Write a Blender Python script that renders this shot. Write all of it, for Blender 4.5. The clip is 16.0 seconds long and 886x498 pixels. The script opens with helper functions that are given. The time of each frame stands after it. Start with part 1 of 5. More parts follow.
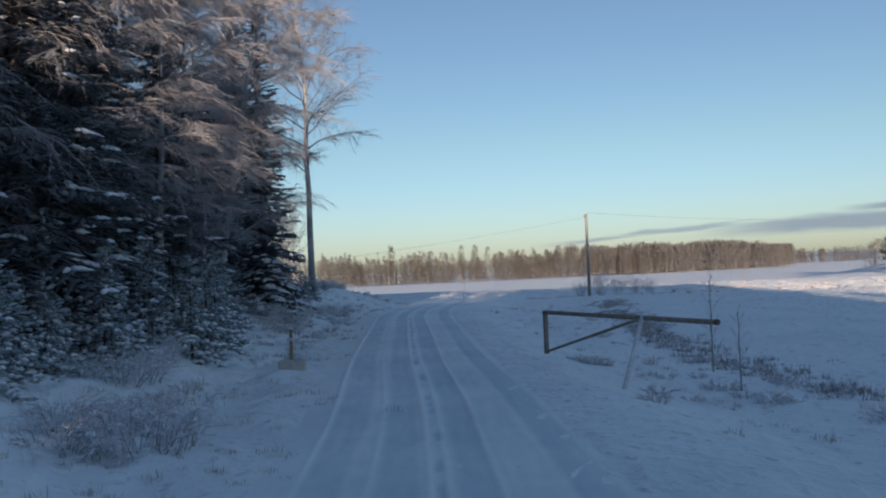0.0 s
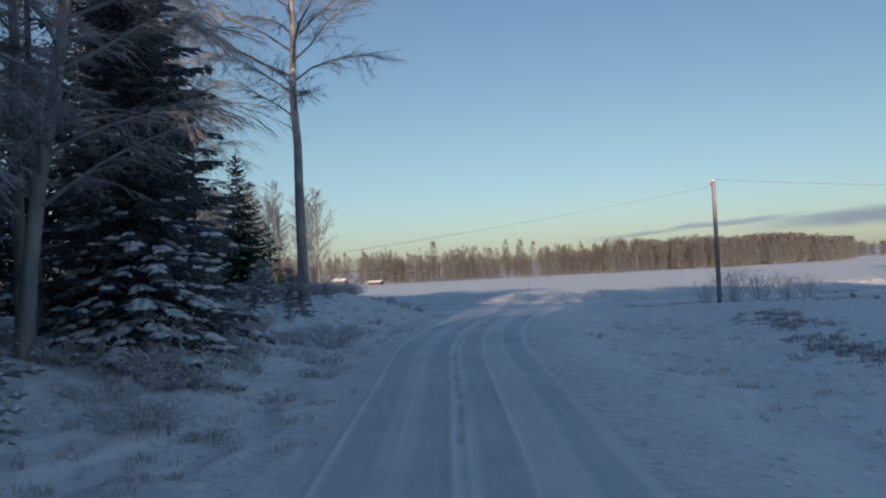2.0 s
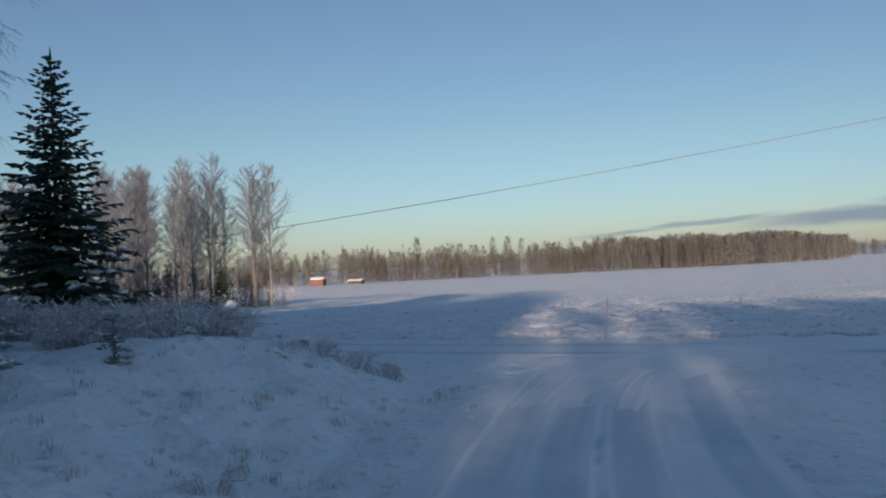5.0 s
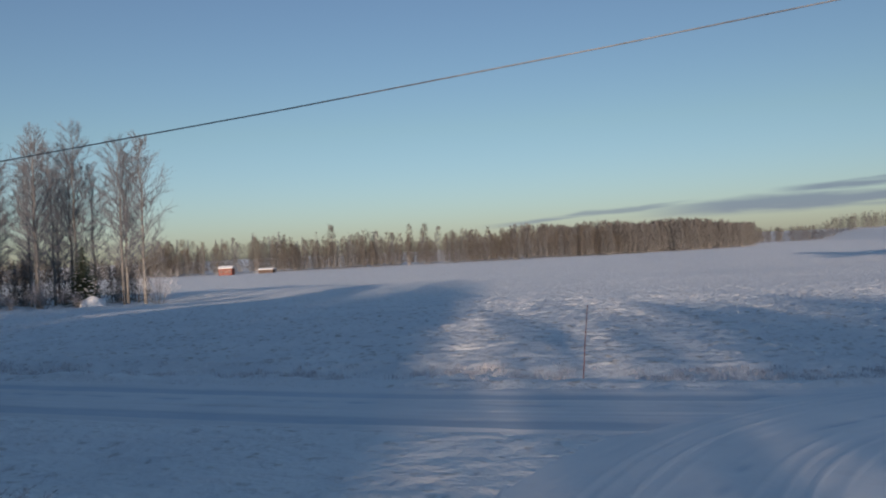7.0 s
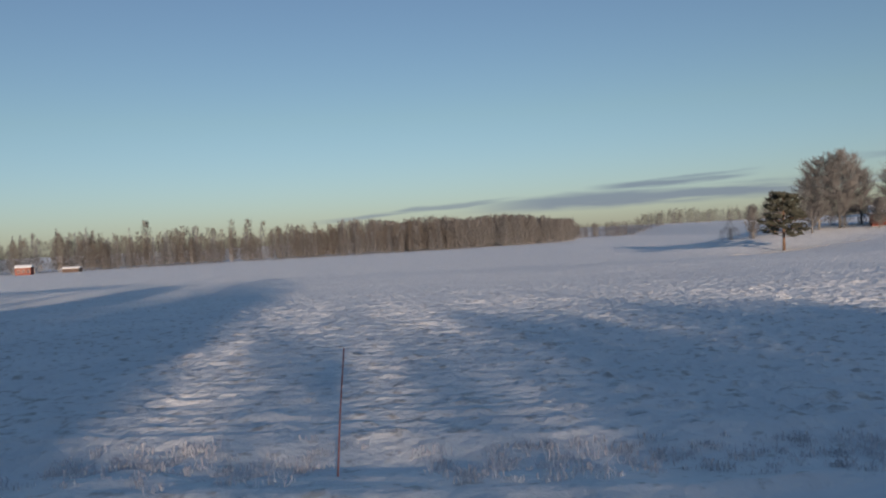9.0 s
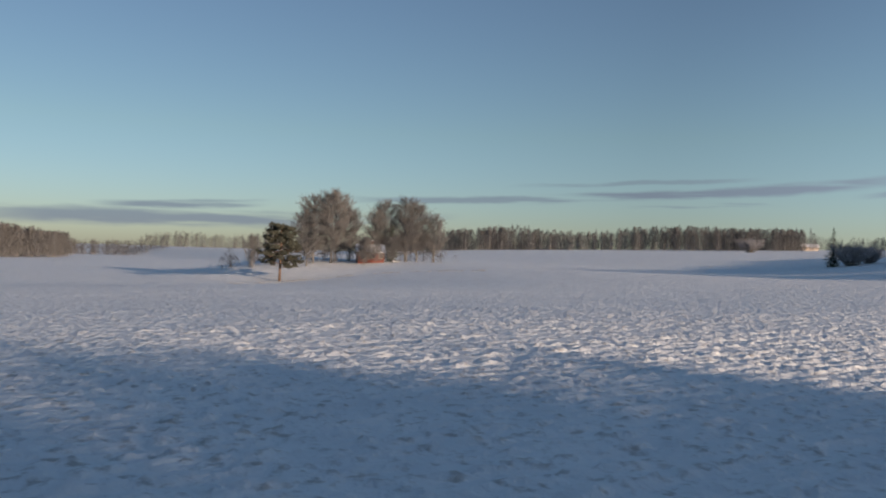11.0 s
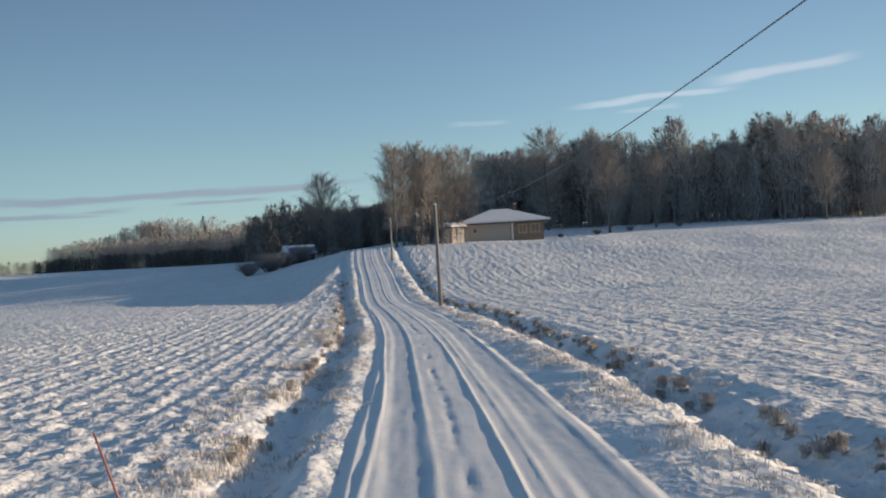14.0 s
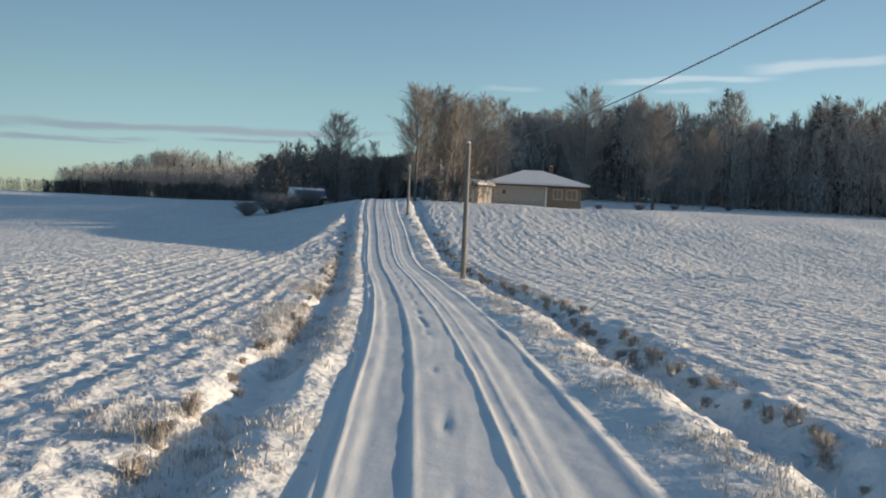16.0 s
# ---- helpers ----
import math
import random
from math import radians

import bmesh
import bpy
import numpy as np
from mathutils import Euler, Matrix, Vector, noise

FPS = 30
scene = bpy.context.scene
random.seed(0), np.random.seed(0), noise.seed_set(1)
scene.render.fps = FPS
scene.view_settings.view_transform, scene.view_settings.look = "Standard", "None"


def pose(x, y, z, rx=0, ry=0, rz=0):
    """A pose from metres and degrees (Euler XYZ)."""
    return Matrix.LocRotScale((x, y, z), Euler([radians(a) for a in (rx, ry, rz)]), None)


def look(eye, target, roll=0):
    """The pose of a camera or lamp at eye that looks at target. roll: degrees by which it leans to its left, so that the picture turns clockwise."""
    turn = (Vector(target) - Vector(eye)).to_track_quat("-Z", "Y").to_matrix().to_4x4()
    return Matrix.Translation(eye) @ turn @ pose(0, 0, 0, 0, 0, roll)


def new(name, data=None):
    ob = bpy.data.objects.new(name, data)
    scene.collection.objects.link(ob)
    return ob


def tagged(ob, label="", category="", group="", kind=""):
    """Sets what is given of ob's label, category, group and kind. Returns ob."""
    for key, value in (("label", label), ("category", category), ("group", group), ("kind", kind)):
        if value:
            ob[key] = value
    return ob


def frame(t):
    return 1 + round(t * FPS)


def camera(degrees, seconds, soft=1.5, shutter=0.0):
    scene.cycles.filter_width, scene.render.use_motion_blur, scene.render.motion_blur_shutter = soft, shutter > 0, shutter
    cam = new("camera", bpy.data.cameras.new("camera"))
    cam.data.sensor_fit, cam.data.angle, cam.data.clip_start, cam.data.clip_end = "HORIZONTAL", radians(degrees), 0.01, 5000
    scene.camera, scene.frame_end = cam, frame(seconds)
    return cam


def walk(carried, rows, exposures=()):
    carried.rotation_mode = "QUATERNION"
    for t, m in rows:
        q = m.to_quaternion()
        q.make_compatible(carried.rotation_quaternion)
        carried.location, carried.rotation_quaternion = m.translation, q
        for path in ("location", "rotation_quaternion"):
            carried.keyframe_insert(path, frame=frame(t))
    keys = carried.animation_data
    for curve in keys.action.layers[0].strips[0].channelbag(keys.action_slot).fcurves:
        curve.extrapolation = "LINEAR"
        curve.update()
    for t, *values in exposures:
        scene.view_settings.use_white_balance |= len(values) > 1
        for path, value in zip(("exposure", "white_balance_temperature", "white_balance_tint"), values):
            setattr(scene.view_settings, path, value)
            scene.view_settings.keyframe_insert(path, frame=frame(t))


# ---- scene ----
cam = camera(56.0, 16.0, soft=2.0)
PATH = [
    (0, (16.614, -25.795, 2.529), (16.057, -23.875, 2.574), -2.5),
    (0.5, (15.182, -21.522, 2.527), (14.58, -19.615, 2.574), -1.3),
    (1, (13.489, -16.346, 2.521), (12.856, -14.449, 2.549), -1.4),
    (1.5, (12.031, -12.025, 2.507), (11.377, -10.135, 2.509), -1.8),
    (2, (10.372, -7.284, 2.521), (9.717, -5.395, 2.56), -2.8),
    (2.5, (8.968, -3.24, 2.542), (8.251, -1.373, 2.562), -1.9),
    (3, (7.356, 1.311, 2.563), (6.649, 3.181, 2.593), -2.1),
    (3.5, (6.155, 5.109, 2.579), (5.461, 6.984, 2.629), -2.2),
    (3.7, (5.659, 6.739, 2.579), (4.974, 8.617, 2.635), -2.3),
    (5.8, (-0.299, 22.271, 2.54), (-0.879, 24.185, 2.557), -2.1),
    (6, (-0.489, 23.575, 2.539), (-1.061, 25.491, 2.557), -1.9),
    (6.5, (-0.86, 25.7, 2.53), (-1.368, 27.635, 2.543), -2.9),
    (7, (-1.113, 27.883, 2.516), (-1.54, 29.837, 2.51), -2.7),
    (7.5, (-1.185, 29.583, 2.5), (-1.566, 31.547, 2.511), -3.3),
    (8, (-1.082, 31.433, 2.498), (-1.373, 33.412, 2.49), -2.0),
    (8.2, (-1.0, 31.994, 2.496), (-1.248, 33.978, 2.461), -2.8),
    (10.3, (1.21, 40.069, 2.453), (1.849, 41.964, 2.473), 0.9),
    (10.5, (1.704, 40.54, 2.452), (2.483, 42.382, 2.483), 0.8),
    (11, (2.91, 41.331, 2.441), (3.979, 43.022, 2.452), 1.7),
    (11.5, (4.195, 41.868, 2.43), (5.485, 43.396, 2.426), 1.1),
    (12, (5.758, 42.125, 2.428), (7.3, 43.397, 2.452), 1.8),
    (12.5, (7.084, 42.051, 2.425), (8.843, 43.003, 2.419), 0.3),
    (13, (9.556, 41.93, 2.422), (11.473, 42.501, 2.409), -2.3),
    (13.5, (12.003, 41.883, 2.429), (13.976, 42.21, 2.399), -0.3),
    (14, (14.813, 41.686, 2.427), (16.812, 41.701, 2.468), -3.4),
    (14.5, (17.453, 41.684, 2.419), (19.453, 41.651, 2.386), -0.8),
    (15, (20.797, 41.813, 2.396), (22.797, 41.77, 2.384), -1.5),
    (15.5, (23.888, 42.018, 2.355), (25.888, 42.017, 2.329), -0.6),
    (16, (27.548, 42.292, 2.326), (29.547, 42.348, 2.274), 2.6),
]
SKY_STRENGTH, SUN_STRENGTH = 0.091, 5.0
EXPOSURES = ((0.0, 0.42, 5990, 10), (0.6, 0.27, 6020, 10), (2.5, 0.24, 6060, 10), (6.0, 0.13, 6010, 11), (8.0, -0.01, 6030, 11), (10.5, 0.06, 6170, 11), (12.5, 0.03, 6250, 7), (14.5, 0.28, 6290, 6), (16.0, 0.30, 6400, 3))
walk(cam, [(t, look(eye, target, roll)) for t, eye, target, roll in PATH], exposures=EXPOSURES)

# ---- light ----
SUN_AZ, SUN_EL = radians(170.5), radians(9.0)      # clockwise from +y, above the horizon
world = bpy.data.worlds.new("world")
scene.world = world
world.use_nodes = True
wn, wl = world.node_tree.nodes, world.node_tree.links
wn.clear()
w_out = wn.new("ShaderNodeOutputWorld")
w_bg = wn.new("ShaderNodeBackground")
sky = wn.new("ShaderNodeTexSky")
sky.sky_type, sky.sun_disc = "NISHITA", False
sky.sun_elevation, sky.sun_rotation = SUN_EL, SUN_AZ
sky.altitude, sky.air_density, sky.dust_density, sky.ozone_density = 60, 1.0, 0.4, 2.0
w_bg.inputs["Strength"].default_value = SKY_STRENGTH
# cloud: a low grey bank in the north-east, a long thin band above it, and pale wisps in the east
w_co = wn.new("ShaderNodeTexCoord")
w_sep = wn.new("ShaderNodeSeparateXYZ")
wl.new(w_co.outputs["Generated"], w_sep.inputs[0])
SKY_X, SKY_Y, SKY_Z = w_sep.outputs["X"], w_sep.outputs["Y"], w_sep.outputs["Z"]


def sky_math(op, *values):
    node = wn.new("ShaderNodeMath")
    node.operation = op
    for k, v in enumerate(values):
        if isinstance(v, (int, float)):
            node.inputs[k].default_value = v
        else:
            wl.new(v, node.inputs[k])
    return node.outputs[0]


def sky_step(v, a, b):
    """0 at a, 1 at b, smooth between."""
    node = wn.new("ShaderNodeMapRange")
    node.interpolation_type = "SMOOTHSTEP"
    node.inputs["From Min"].default_value, node.inputs["From Max"].default_value = a, b
    wl.new(v, node.inputs["Value"])
    return node.outputs[0]


def sky_noise(scale, stretch, detail, move=(0, 0, 0)):
    mp, tx = wn.new("ShaderNodeMapping"), wn.new("ShaderNodeTexNoise")
    mp.inputs["Scale"].default_value, mp.inputs["Location"].default_value = stretch, move
    tx.inputs["Scale"].default_value, tx.inputs["Detail"].default_value = scale, detail
    wl.new(w_co.outputs["Generated"], mp.inputs[0])
    wl.new(mp.outputs[0], tx.inputs["Vector"])
    return tx.outputs["Fac"]


def sky_window(v, a, b, c, d):
    return sky_math("MULTIPLY", sky_step(v, a, b), sky_step(v, d, c))


streaks = sky_noise(1.7, (3.0, 3.0, 60.0), 6.0)
puffs = sky_noise(9.0, (1.0, 1.0, 5.0), 5.0, (3, 1, 0))
SKY_AZ = sky_math("MULTIPLY", sky_math("ARCTAN2", SKY_X, SKY_Y), 57.2958)
SKY_EL = sky_math("MULTIPLY", sky_math("ARCSINE", SKY_Z), 57.2958)
ragged_el = sky_math("ADD", SKY_EL, sky_math("MULTIPLY", sky_math("SUBTRACT", puffs, 0.5), 0.9))


def cloud_streaks(lines):
    """Long thin clouds, each from one azimuth and elevation to another, with its half thickness and weight."""
    total = None
    for az0, el0, az1, el1, half, weight in lines:
        lean = (el1 - el0) / (az1 - az0)
        off = sky_math("ABSOLUTE", sky_math("SUBTRACT", ragged_el, sky_math("MULTIPLY_ADD", SKY_AZ, lean, el0 - az0 * lean)))
        run = az1 - az0
        one = sky_math("MULTIPLY", sky_step(off, half * 1.35, half * 0.35), sky_window(SKY_AZ, az0, az0 + 0.3 * run, az1 - 0.25 * run, az1))
        one = sky_math("MULTIPLY", one, weight)
        total = one if total is None else sky_math("MAXIMUM", total, one)
    return total


grey = cloud_streaks(((-10.5, 1.1, 5.5, 2.3, 0.20, 0.7), (-1.0, 1.62, 27.0, 2.05, 0.50, 0.9), (8.5, 2.3, 21.0, 3.2, 0.32, 0.9), (24.0, 3.5, 47.0, 3.95, 0.24, 0.8),
                      (36.0, 3.6, 64.0, 5.35, 0.34, 1.0), (56.0, 5.05, 87.0, 6.25, 0.26, 1.0), (36.0, 4.7, 54.0, 5.45, 0.16, 0.6), (44.0, 3.4, 55.0, 3.8, 0.13, 0.6),
                      (58.0, 4.25, 70.0, 4.75, 0.20, 0.9), (71.0, 5.0, 78.5, 5.3, 0.14, 0.9), (17.0, 1.5, 34.0, 2.7, 0.25, 0.6)))
grey = sky_math("MULTIPLY", grey, sky_step(streaks, 0.30, 0.50))
w_mix = wn.new("ShaderNodeMix")
w_mix.data_type = "RGBA"
w_mix.inputs[7].default_value = (1.95, 2.08, 2.25, 1)
wl.new(sky_math("MULTIPLY", grey, 0.78), w_mix.inputs[0])
wl.new(sky.outputs[0], w_mix.inputs[6])
wisps = cloud_streaks(((97.8, 10.05, 110.5, 10.5, 0.20, 0.9), (107.0, 10.85, 117.5, 11.4, 0.30, 1.0), (90.0, 9.6, 95.0, 9.7, 0.16, 0.35), (101.5, 9.5, 106.5, 9.65, 0.16, 0.45)))
w_mix2 = wn.new("ShaderNodeMix")
w_mix2.data_type = "RGBA"
w_mix2.inputs[7].default_value = (5.0, 5.0, 5.2, 1)
wl.new(sky_math("MULTIPLY", wisps, 0.42), w_mix2.inputs[0])
wl.new(w_mix.outputs[2], w_mix2.inputs[6])
# hazy winter air: the low sky is paler and less yellow than the clear-sky model
w_tint = wn.new("ShaderNodeValToRGB")
w_tint.color_ramp.elements[0].position, w_tint.color_ramp.elements[0].color = 0.0, (0.405, 0.468, 0.66, 1)
w_tint.color_ramp.elements[1].position, w_tint.color_ramp.elements[1].color = 0.35, (0.528, 0.485, 0.500, 1)
# overhead sky, out of view, brightened to lift the shaded snow
e = w_tint.color_ramp.elements.new(0.75)
e.color = (0.70, 0.682, 0.675, 1)
e = w_tint.color_ramp.elements.new(0.14)
e.color = (0.492, 0.492, 0.497, 1)
w_m5 = wn.new("ShaderNodeMix")
w_m5.data_type, w_m5.blend_type = "RGBA", "MULTIPLY"
w_m5.inputs[0].default_value = 1.0
w_m6 = wn.new("ShaderNodeVectorMath")
w_m6.operation = "SCALE"
w_side = wn.new("ShaderNodeMapRange")       # the sky is brighter towards the east
w_side.interpolation_type = "SMOOTHSTEP"
w_side.inputs["From Min"].default_value, w_side.inputs["From Max"].default_value = 0.70, 1.0
w_side.inputs["To Min"].default_value, w_side.inputs["To Max"].default_value = 2.05, 3.3
wl.new(w_sep.outputs["X"], w_side.inputs["Value"])
wl.new(w_side.outputs[0], w_m6.inputs["Scale"])
wl.new(w_sep.outputs["Z"], w_tint.inputs[0])
wl.new(w_mix2.outputs[2], w_m5.inputs[6])
wl.new(w_tint.outputs[0], w_m5.inputs[7])
wl.new(w_m5.outputs[2], w_m6.inputs[0])
wl.new(w_m6.outputs[0], w_bg.inputs["Color"])
wl.new(w_bg.outputs[0], w_out.inputs[0])

sun_data = bpy.data.lights.new("sun", "SUN")
sun_data.energy, sun_data.angle, sun_data.color = SUN_STRENGTH, radians(0.6), (1.0, 0.74, 0.52)
sun = new("sun", sun_data)
to_sun = Vector((math.sin(SUN_AZ) * math.cos(SUN_EL), math.cos(SUN_AZ) * math.cos(SUN_EL), math.sin(SUN_EL)))
sun.matrix_world = look(to_sun * 200, (0, 0, 0))

# ---- materials ----
def material(name, rough=0.7, metal=0.0):
    m = bpy.data.materials.new(name)
    m.use_nodes = True
    b = m.node_tree.nodes["Principled BSDF"]
    b.inputs["Roughness"].default_value, b.inputs["Metallic"].default_value = rough, metal
    return m, m.node_tree.nodes, m.node_tree.links, b


def noise_node(n, l, scale, detail=4.0, coords="Object", stretch=(1, 1, 1)):
    co, mp, tx = n.new("ShaderNodeTexCoord"), n.new("ShaderNodeMapping"), n.new("ShaderNodeTexNoise")
    mp.inputs["Scale"].default_value = stretch
    tx.inputs["Scale"].default_value, tx.inputs["Detail"].default_value = scale, detail
    l.new(co.outputs[coords], mp.inputs[0])
    l.new(mp.outputs[0], tx.inputs["Vector"])
    return tx


def ramp_node(n, l, source, stops):
    r = n.new("ShaderNodeValToRGB")
    r.color_ramp.elements[0].position, r.color_ramp.elements[0].color = stops[0][0], (*stops[0][1], 1)
    r.color_ramp.elements[1].position, r.color_ramp.elements[1].color = stops[-1][0], (*stops[-1][1], 1)
    for p, c in stops[1:-1]:
        r.color_ramp.elements.new(p).color = (*c, 1)
    l.new(source, r.inputs[0])
    return r


def bump_node(n, l, b, sources, strength=0.5):
    """sources: (height output, distance in metres), laid over one another."""
    last = None
    for out, dist in sources:
        bp = n.new("ShaderNodeBump")
        bp.inputs["Strength"].default_value, bp.inputs["Distance"].default_value = strength, dist
        l.new(out, bp.inputs["Height"])
        if last:
            l.new(last.outputs[0], bp.inputs["Normal"])
        last = bp
    l.new(last.outputs[0], b.inputs["Normal"])


def plain(name, dark, light, scale=8.0, rough=0.7, bump=0.004, metal=0.0, coords="Object", stretch=(1, 1, 1), island=0.0):
    """A surface that wanders between two colours at two scales, with fine relief."""
    m, n, l, b = material(name, rough, metal)
    a, f = noise_node(n, l, scale, 5.0, coords, stretch), noise_node(n, l, scale * 7.3, 3.0, coords, stretch)
    add = n.new("ShaderNodeMath")
    add.operation = "MULTIPLY_ADD"
    add.inputs[1].default_value = 0.35
    l.new(f.outputs["Fac"], add.inputs[0])
    l.new(a.outputs["Fac"], add.inputs[2])
    src = add.outputs[0]
    if island:
        g, ma = n.new("ShaderNodeNewGeometry"), n.new("ShaderNodeMath")
        ma.operation = "MULTIPLY_ADD"
        ma.inputs[1].default_value = island
        l.new(g.outputs["Random Per Island"], ma.inputs[0])
        l.new(src, ma.inputs[2])
        src = ma.outputs[0]
    top = 0.9 + island * 0.8
    r = ramp_node(n, l, src, [(0.45, dark), (top if top < 1 else 1.0, light)])
    l.new(r.outputs[0], b.inputs["Base Color"])
    if bump:
        bump_node(n, l, b, [(a.outputs["Fac"], bump * 3), (f.outputs["Fac"], bump)])
    return m


def snow_material(name, clod=0.0, dirt_and_shade=0.0, stretch=(1, 1, 1), packed_shade=False):
    m, n, l, b = material(name, 0.9)
    b.inputs["Specular IOR Level"].default_value = 0.08      # loose snow has next to no sheen
    big = noise_node(n, l, 0.35, 5.0)
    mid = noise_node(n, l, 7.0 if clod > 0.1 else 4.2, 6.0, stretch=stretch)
    fine = noise_node(n, l, 22.0, 4.0)
    r = ramp_node(n, l, big.outputs["Fac"], [(0.3, (0.80, 0.822, 0.832)), (0.7, (0.90, 0.91, 0.905))])
    last = r.outputs[0]
    if packed_shade:                                      # snow pressed by wheels is greyer; blue shade of the ruts is painted in too
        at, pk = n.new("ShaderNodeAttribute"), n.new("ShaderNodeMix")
        at.attribute_name, pk.data_type = "packed_shade", "RGBA"
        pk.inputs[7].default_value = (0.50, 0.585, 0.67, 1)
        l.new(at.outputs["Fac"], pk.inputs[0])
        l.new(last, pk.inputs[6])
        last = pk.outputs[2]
    # brown flecks: soil and grass through thin snow, plus painted shade between clods
    if dirt_and_shade:
        gr = ramp_node(n, l, mid.outputs["Fac"], [(0.54 if clod > 0.08 else 0.60, (0, 0, 0)), (0.70, (dirt_and_shade, dirt_and_shade, dirt_and_shade))])
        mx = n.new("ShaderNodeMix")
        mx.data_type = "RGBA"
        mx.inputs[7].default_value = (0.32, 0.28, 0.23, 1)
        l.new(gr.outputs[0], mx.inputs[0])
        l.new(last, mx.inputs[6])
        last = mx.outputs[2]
    l.new(last, b.inputs["Base Color"])
    coarse = noise_node(n, l, 1.6, 3.0)
    bump_node(n, l, b, ([(coarse.outputs["Fac"], 0.35)] if clod else []) + [(mid.outputs["Fac"], (0.025 if packed_shade else 0.05) + clod), (fine.outputs["Fac"], 0.004 if packed_shade else 0.012 + clod * 0.1)], 0.6)
    return m


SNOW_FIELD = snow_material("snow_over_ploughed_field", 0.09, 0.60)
SNOW_VERGE = snow_material("snow_over_verge_grass", 0.06, 0.45)
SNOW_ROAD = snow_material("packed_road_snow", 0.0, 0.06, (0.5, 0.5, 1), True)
SNOW_SOFT = plain("loose_snow", (0.76, 0.78, 0.82), (0.88, 0.88, 0.88), 3.0, 0.6, 0.01)
FROST_TWIG = plain("frosted_twigs", (0.15, 0.135, 0.135), (0.43, 0.41, 0.43), 2.0, 0.8, 0.0, island=0.35)
VEIL_TWIG = plain("rimed_grey_twigs", (0.14, 0.133, 0.137), (0.38, 0.37, 0.39), 2.0, 0.8, 0.0, island=0.35)
FROST_PALE = plain("heavily_frosted_twigs", (0.42, 0.41, 0.43), (0.76, 0.75, 0.77), 2.0, 0.8, 0.0, island=0.35)
FAR_TWIG = plain("distant_frosted_brown_twigs", (0.075, 0.065, 0.056), (0.165, 0.148, 0.13), 1.5, 0.85, 0.0, island=0.35)
COPSE_TWIG = plain("frosted_grey_brown_twigs", (0.082, 0.078, 0.076), (0.195, 0.188, 0.183), 1.5, 0.85, 0.0, island=0.35)
GREY_TWIG = plain("grey_frosted_twigs", (0.072, 0.079, 0.093), (0.20, 0.21, 0.236), 2.0, 0.85, 0.0, island=0.35)
WARM_FROST = plain("thickly_frosted_brown_twigs", (0.33, 0.305, 0.285), (0.63, 0.60, 0.575), 1.5, 0.85, 0.0, island=0.35)
ROAD_END_TWIG = plain("lightly_frosted_brown_twigs", (0.16, 0.148, 0.137), (0.38, 0.356, 0.333), 1.5, 0.85, 0.0, island=0.35)
RIME_WOOD = plain("rimed_wood_twigs", (0.27, 0.275, 0.285), (0.56, 0.555, 0.555), 1.5, 0.85, 0.0, island=0.35)
HILL_TWIG = plain("frosted_hill_twigs", (0.16, 0.142, 0.132), (0.36, 0.33, 0.31), 1.5, 0.85, 0.0, island=0.35)
BARK_BIRCH = plain("pale_birch_bark", (0.16, 0.14, 0.13), (0.56, 0.53, 0.50), 3.0, 0.8, 0.006, stretch=(1, 1, 0.35))
BARK_GREY = plain("pale_grey_birch_bark", (0.20, 0.19, 0.19), (0.46, 0.44, 0.43), 3.0, 0.8, 0.006, stretch=(1, 1, 0.35))
BARK_ASPEN = plain("grey_aspen_bark", (0.09, 0.085, 0.08), (0.27, 0.255, 0.24), 3.0, 0.85, 0.006, stretch=(1, 1, 0.35))
BARK_DARK = plain("dark_conifer_bark", (0.06, 0.045, 0.035), (0.20, 0.15, 0.12), 5.0, 0.9, 0.01)
BARK_PINE = plain("brown_pine_bark", (0.08, 0.05, 0.035), (0.24, 0.15, 0.10), 5.0, 0.9, 0.01)
NEEDLES = plain("spruce_needles", (0.012, 0.022, 0.014), (0.06, 0.085, 0.055), 3.0, 0.75, 0.0, island=0.3)
NEEDLES_PINE = plain("pine_needles", (0.022, 0.026, 0.018), (0.085, 0.085, 0.060), 3.0, 0.75, 0.0, island=0.3)
NEEDLES_RIME = plain("thickly_rimed_needles", (0.05, 0.062, 0.058), (0.42, 0.45, 0.47), 2.0, 0.8, 0.0, island=0.3)
NEEDLES_DIM = plain("lightly_rimed_needles", (0.022, 0.028, 0.026), (0.15, 0.155, 0.165), 2.0, 0.8, 0.0, island=0.3)
NEEDLES_FROST = plain("rimed_spruce_needles", (0.045, 0.052, 0.050), (0.28, 0.285, 0.305), 2.0, 0.8, 0.0, island=0.3)
GRASS_DRY = plain("dry_frosted_grass", (0.30, 0.265, 0.23), (0.76, 0.74, 0.715), 2.0, 0.85, 0.0, island=0.4)
POLE_WOOD = plain("weathered_pole_wood", (0.13, 0.125, 0.12), (0.31, 0.30, 0.285), 3.0, 0.8, 0.004, stretch=(6, 6, 0.4))
CABLE = plain("weathered_cable", (0.16, 0.16, 0.165), (0.28, 0.28, 0.29), 8.0, 0.6, 0.0)
GATE_STEEL = plain("rusty_gate_steel", (0.14, 0.10, 0.07), (0.34, 0.29, 0.24), 6.0, 0.65, 0.003)
GATE_WHITE = plain("faded_white_paint", (0.50, 0.50, 0.50), (0.78, 0.78, 0.78), 6.0, 0.6, 0.002)
STICK_RED = plain("faded_red_plastic", (0.36, 0.12, 0.10), (0.52, 0.25, 0.21), 10.0, 0.5, 0.0)
TUSSOCK = plain("frozen_brown_tussock", (0.20, 0.165, 0.14), (0.70, 0.665, 0.62), 5.0, 0.9, 0.01)
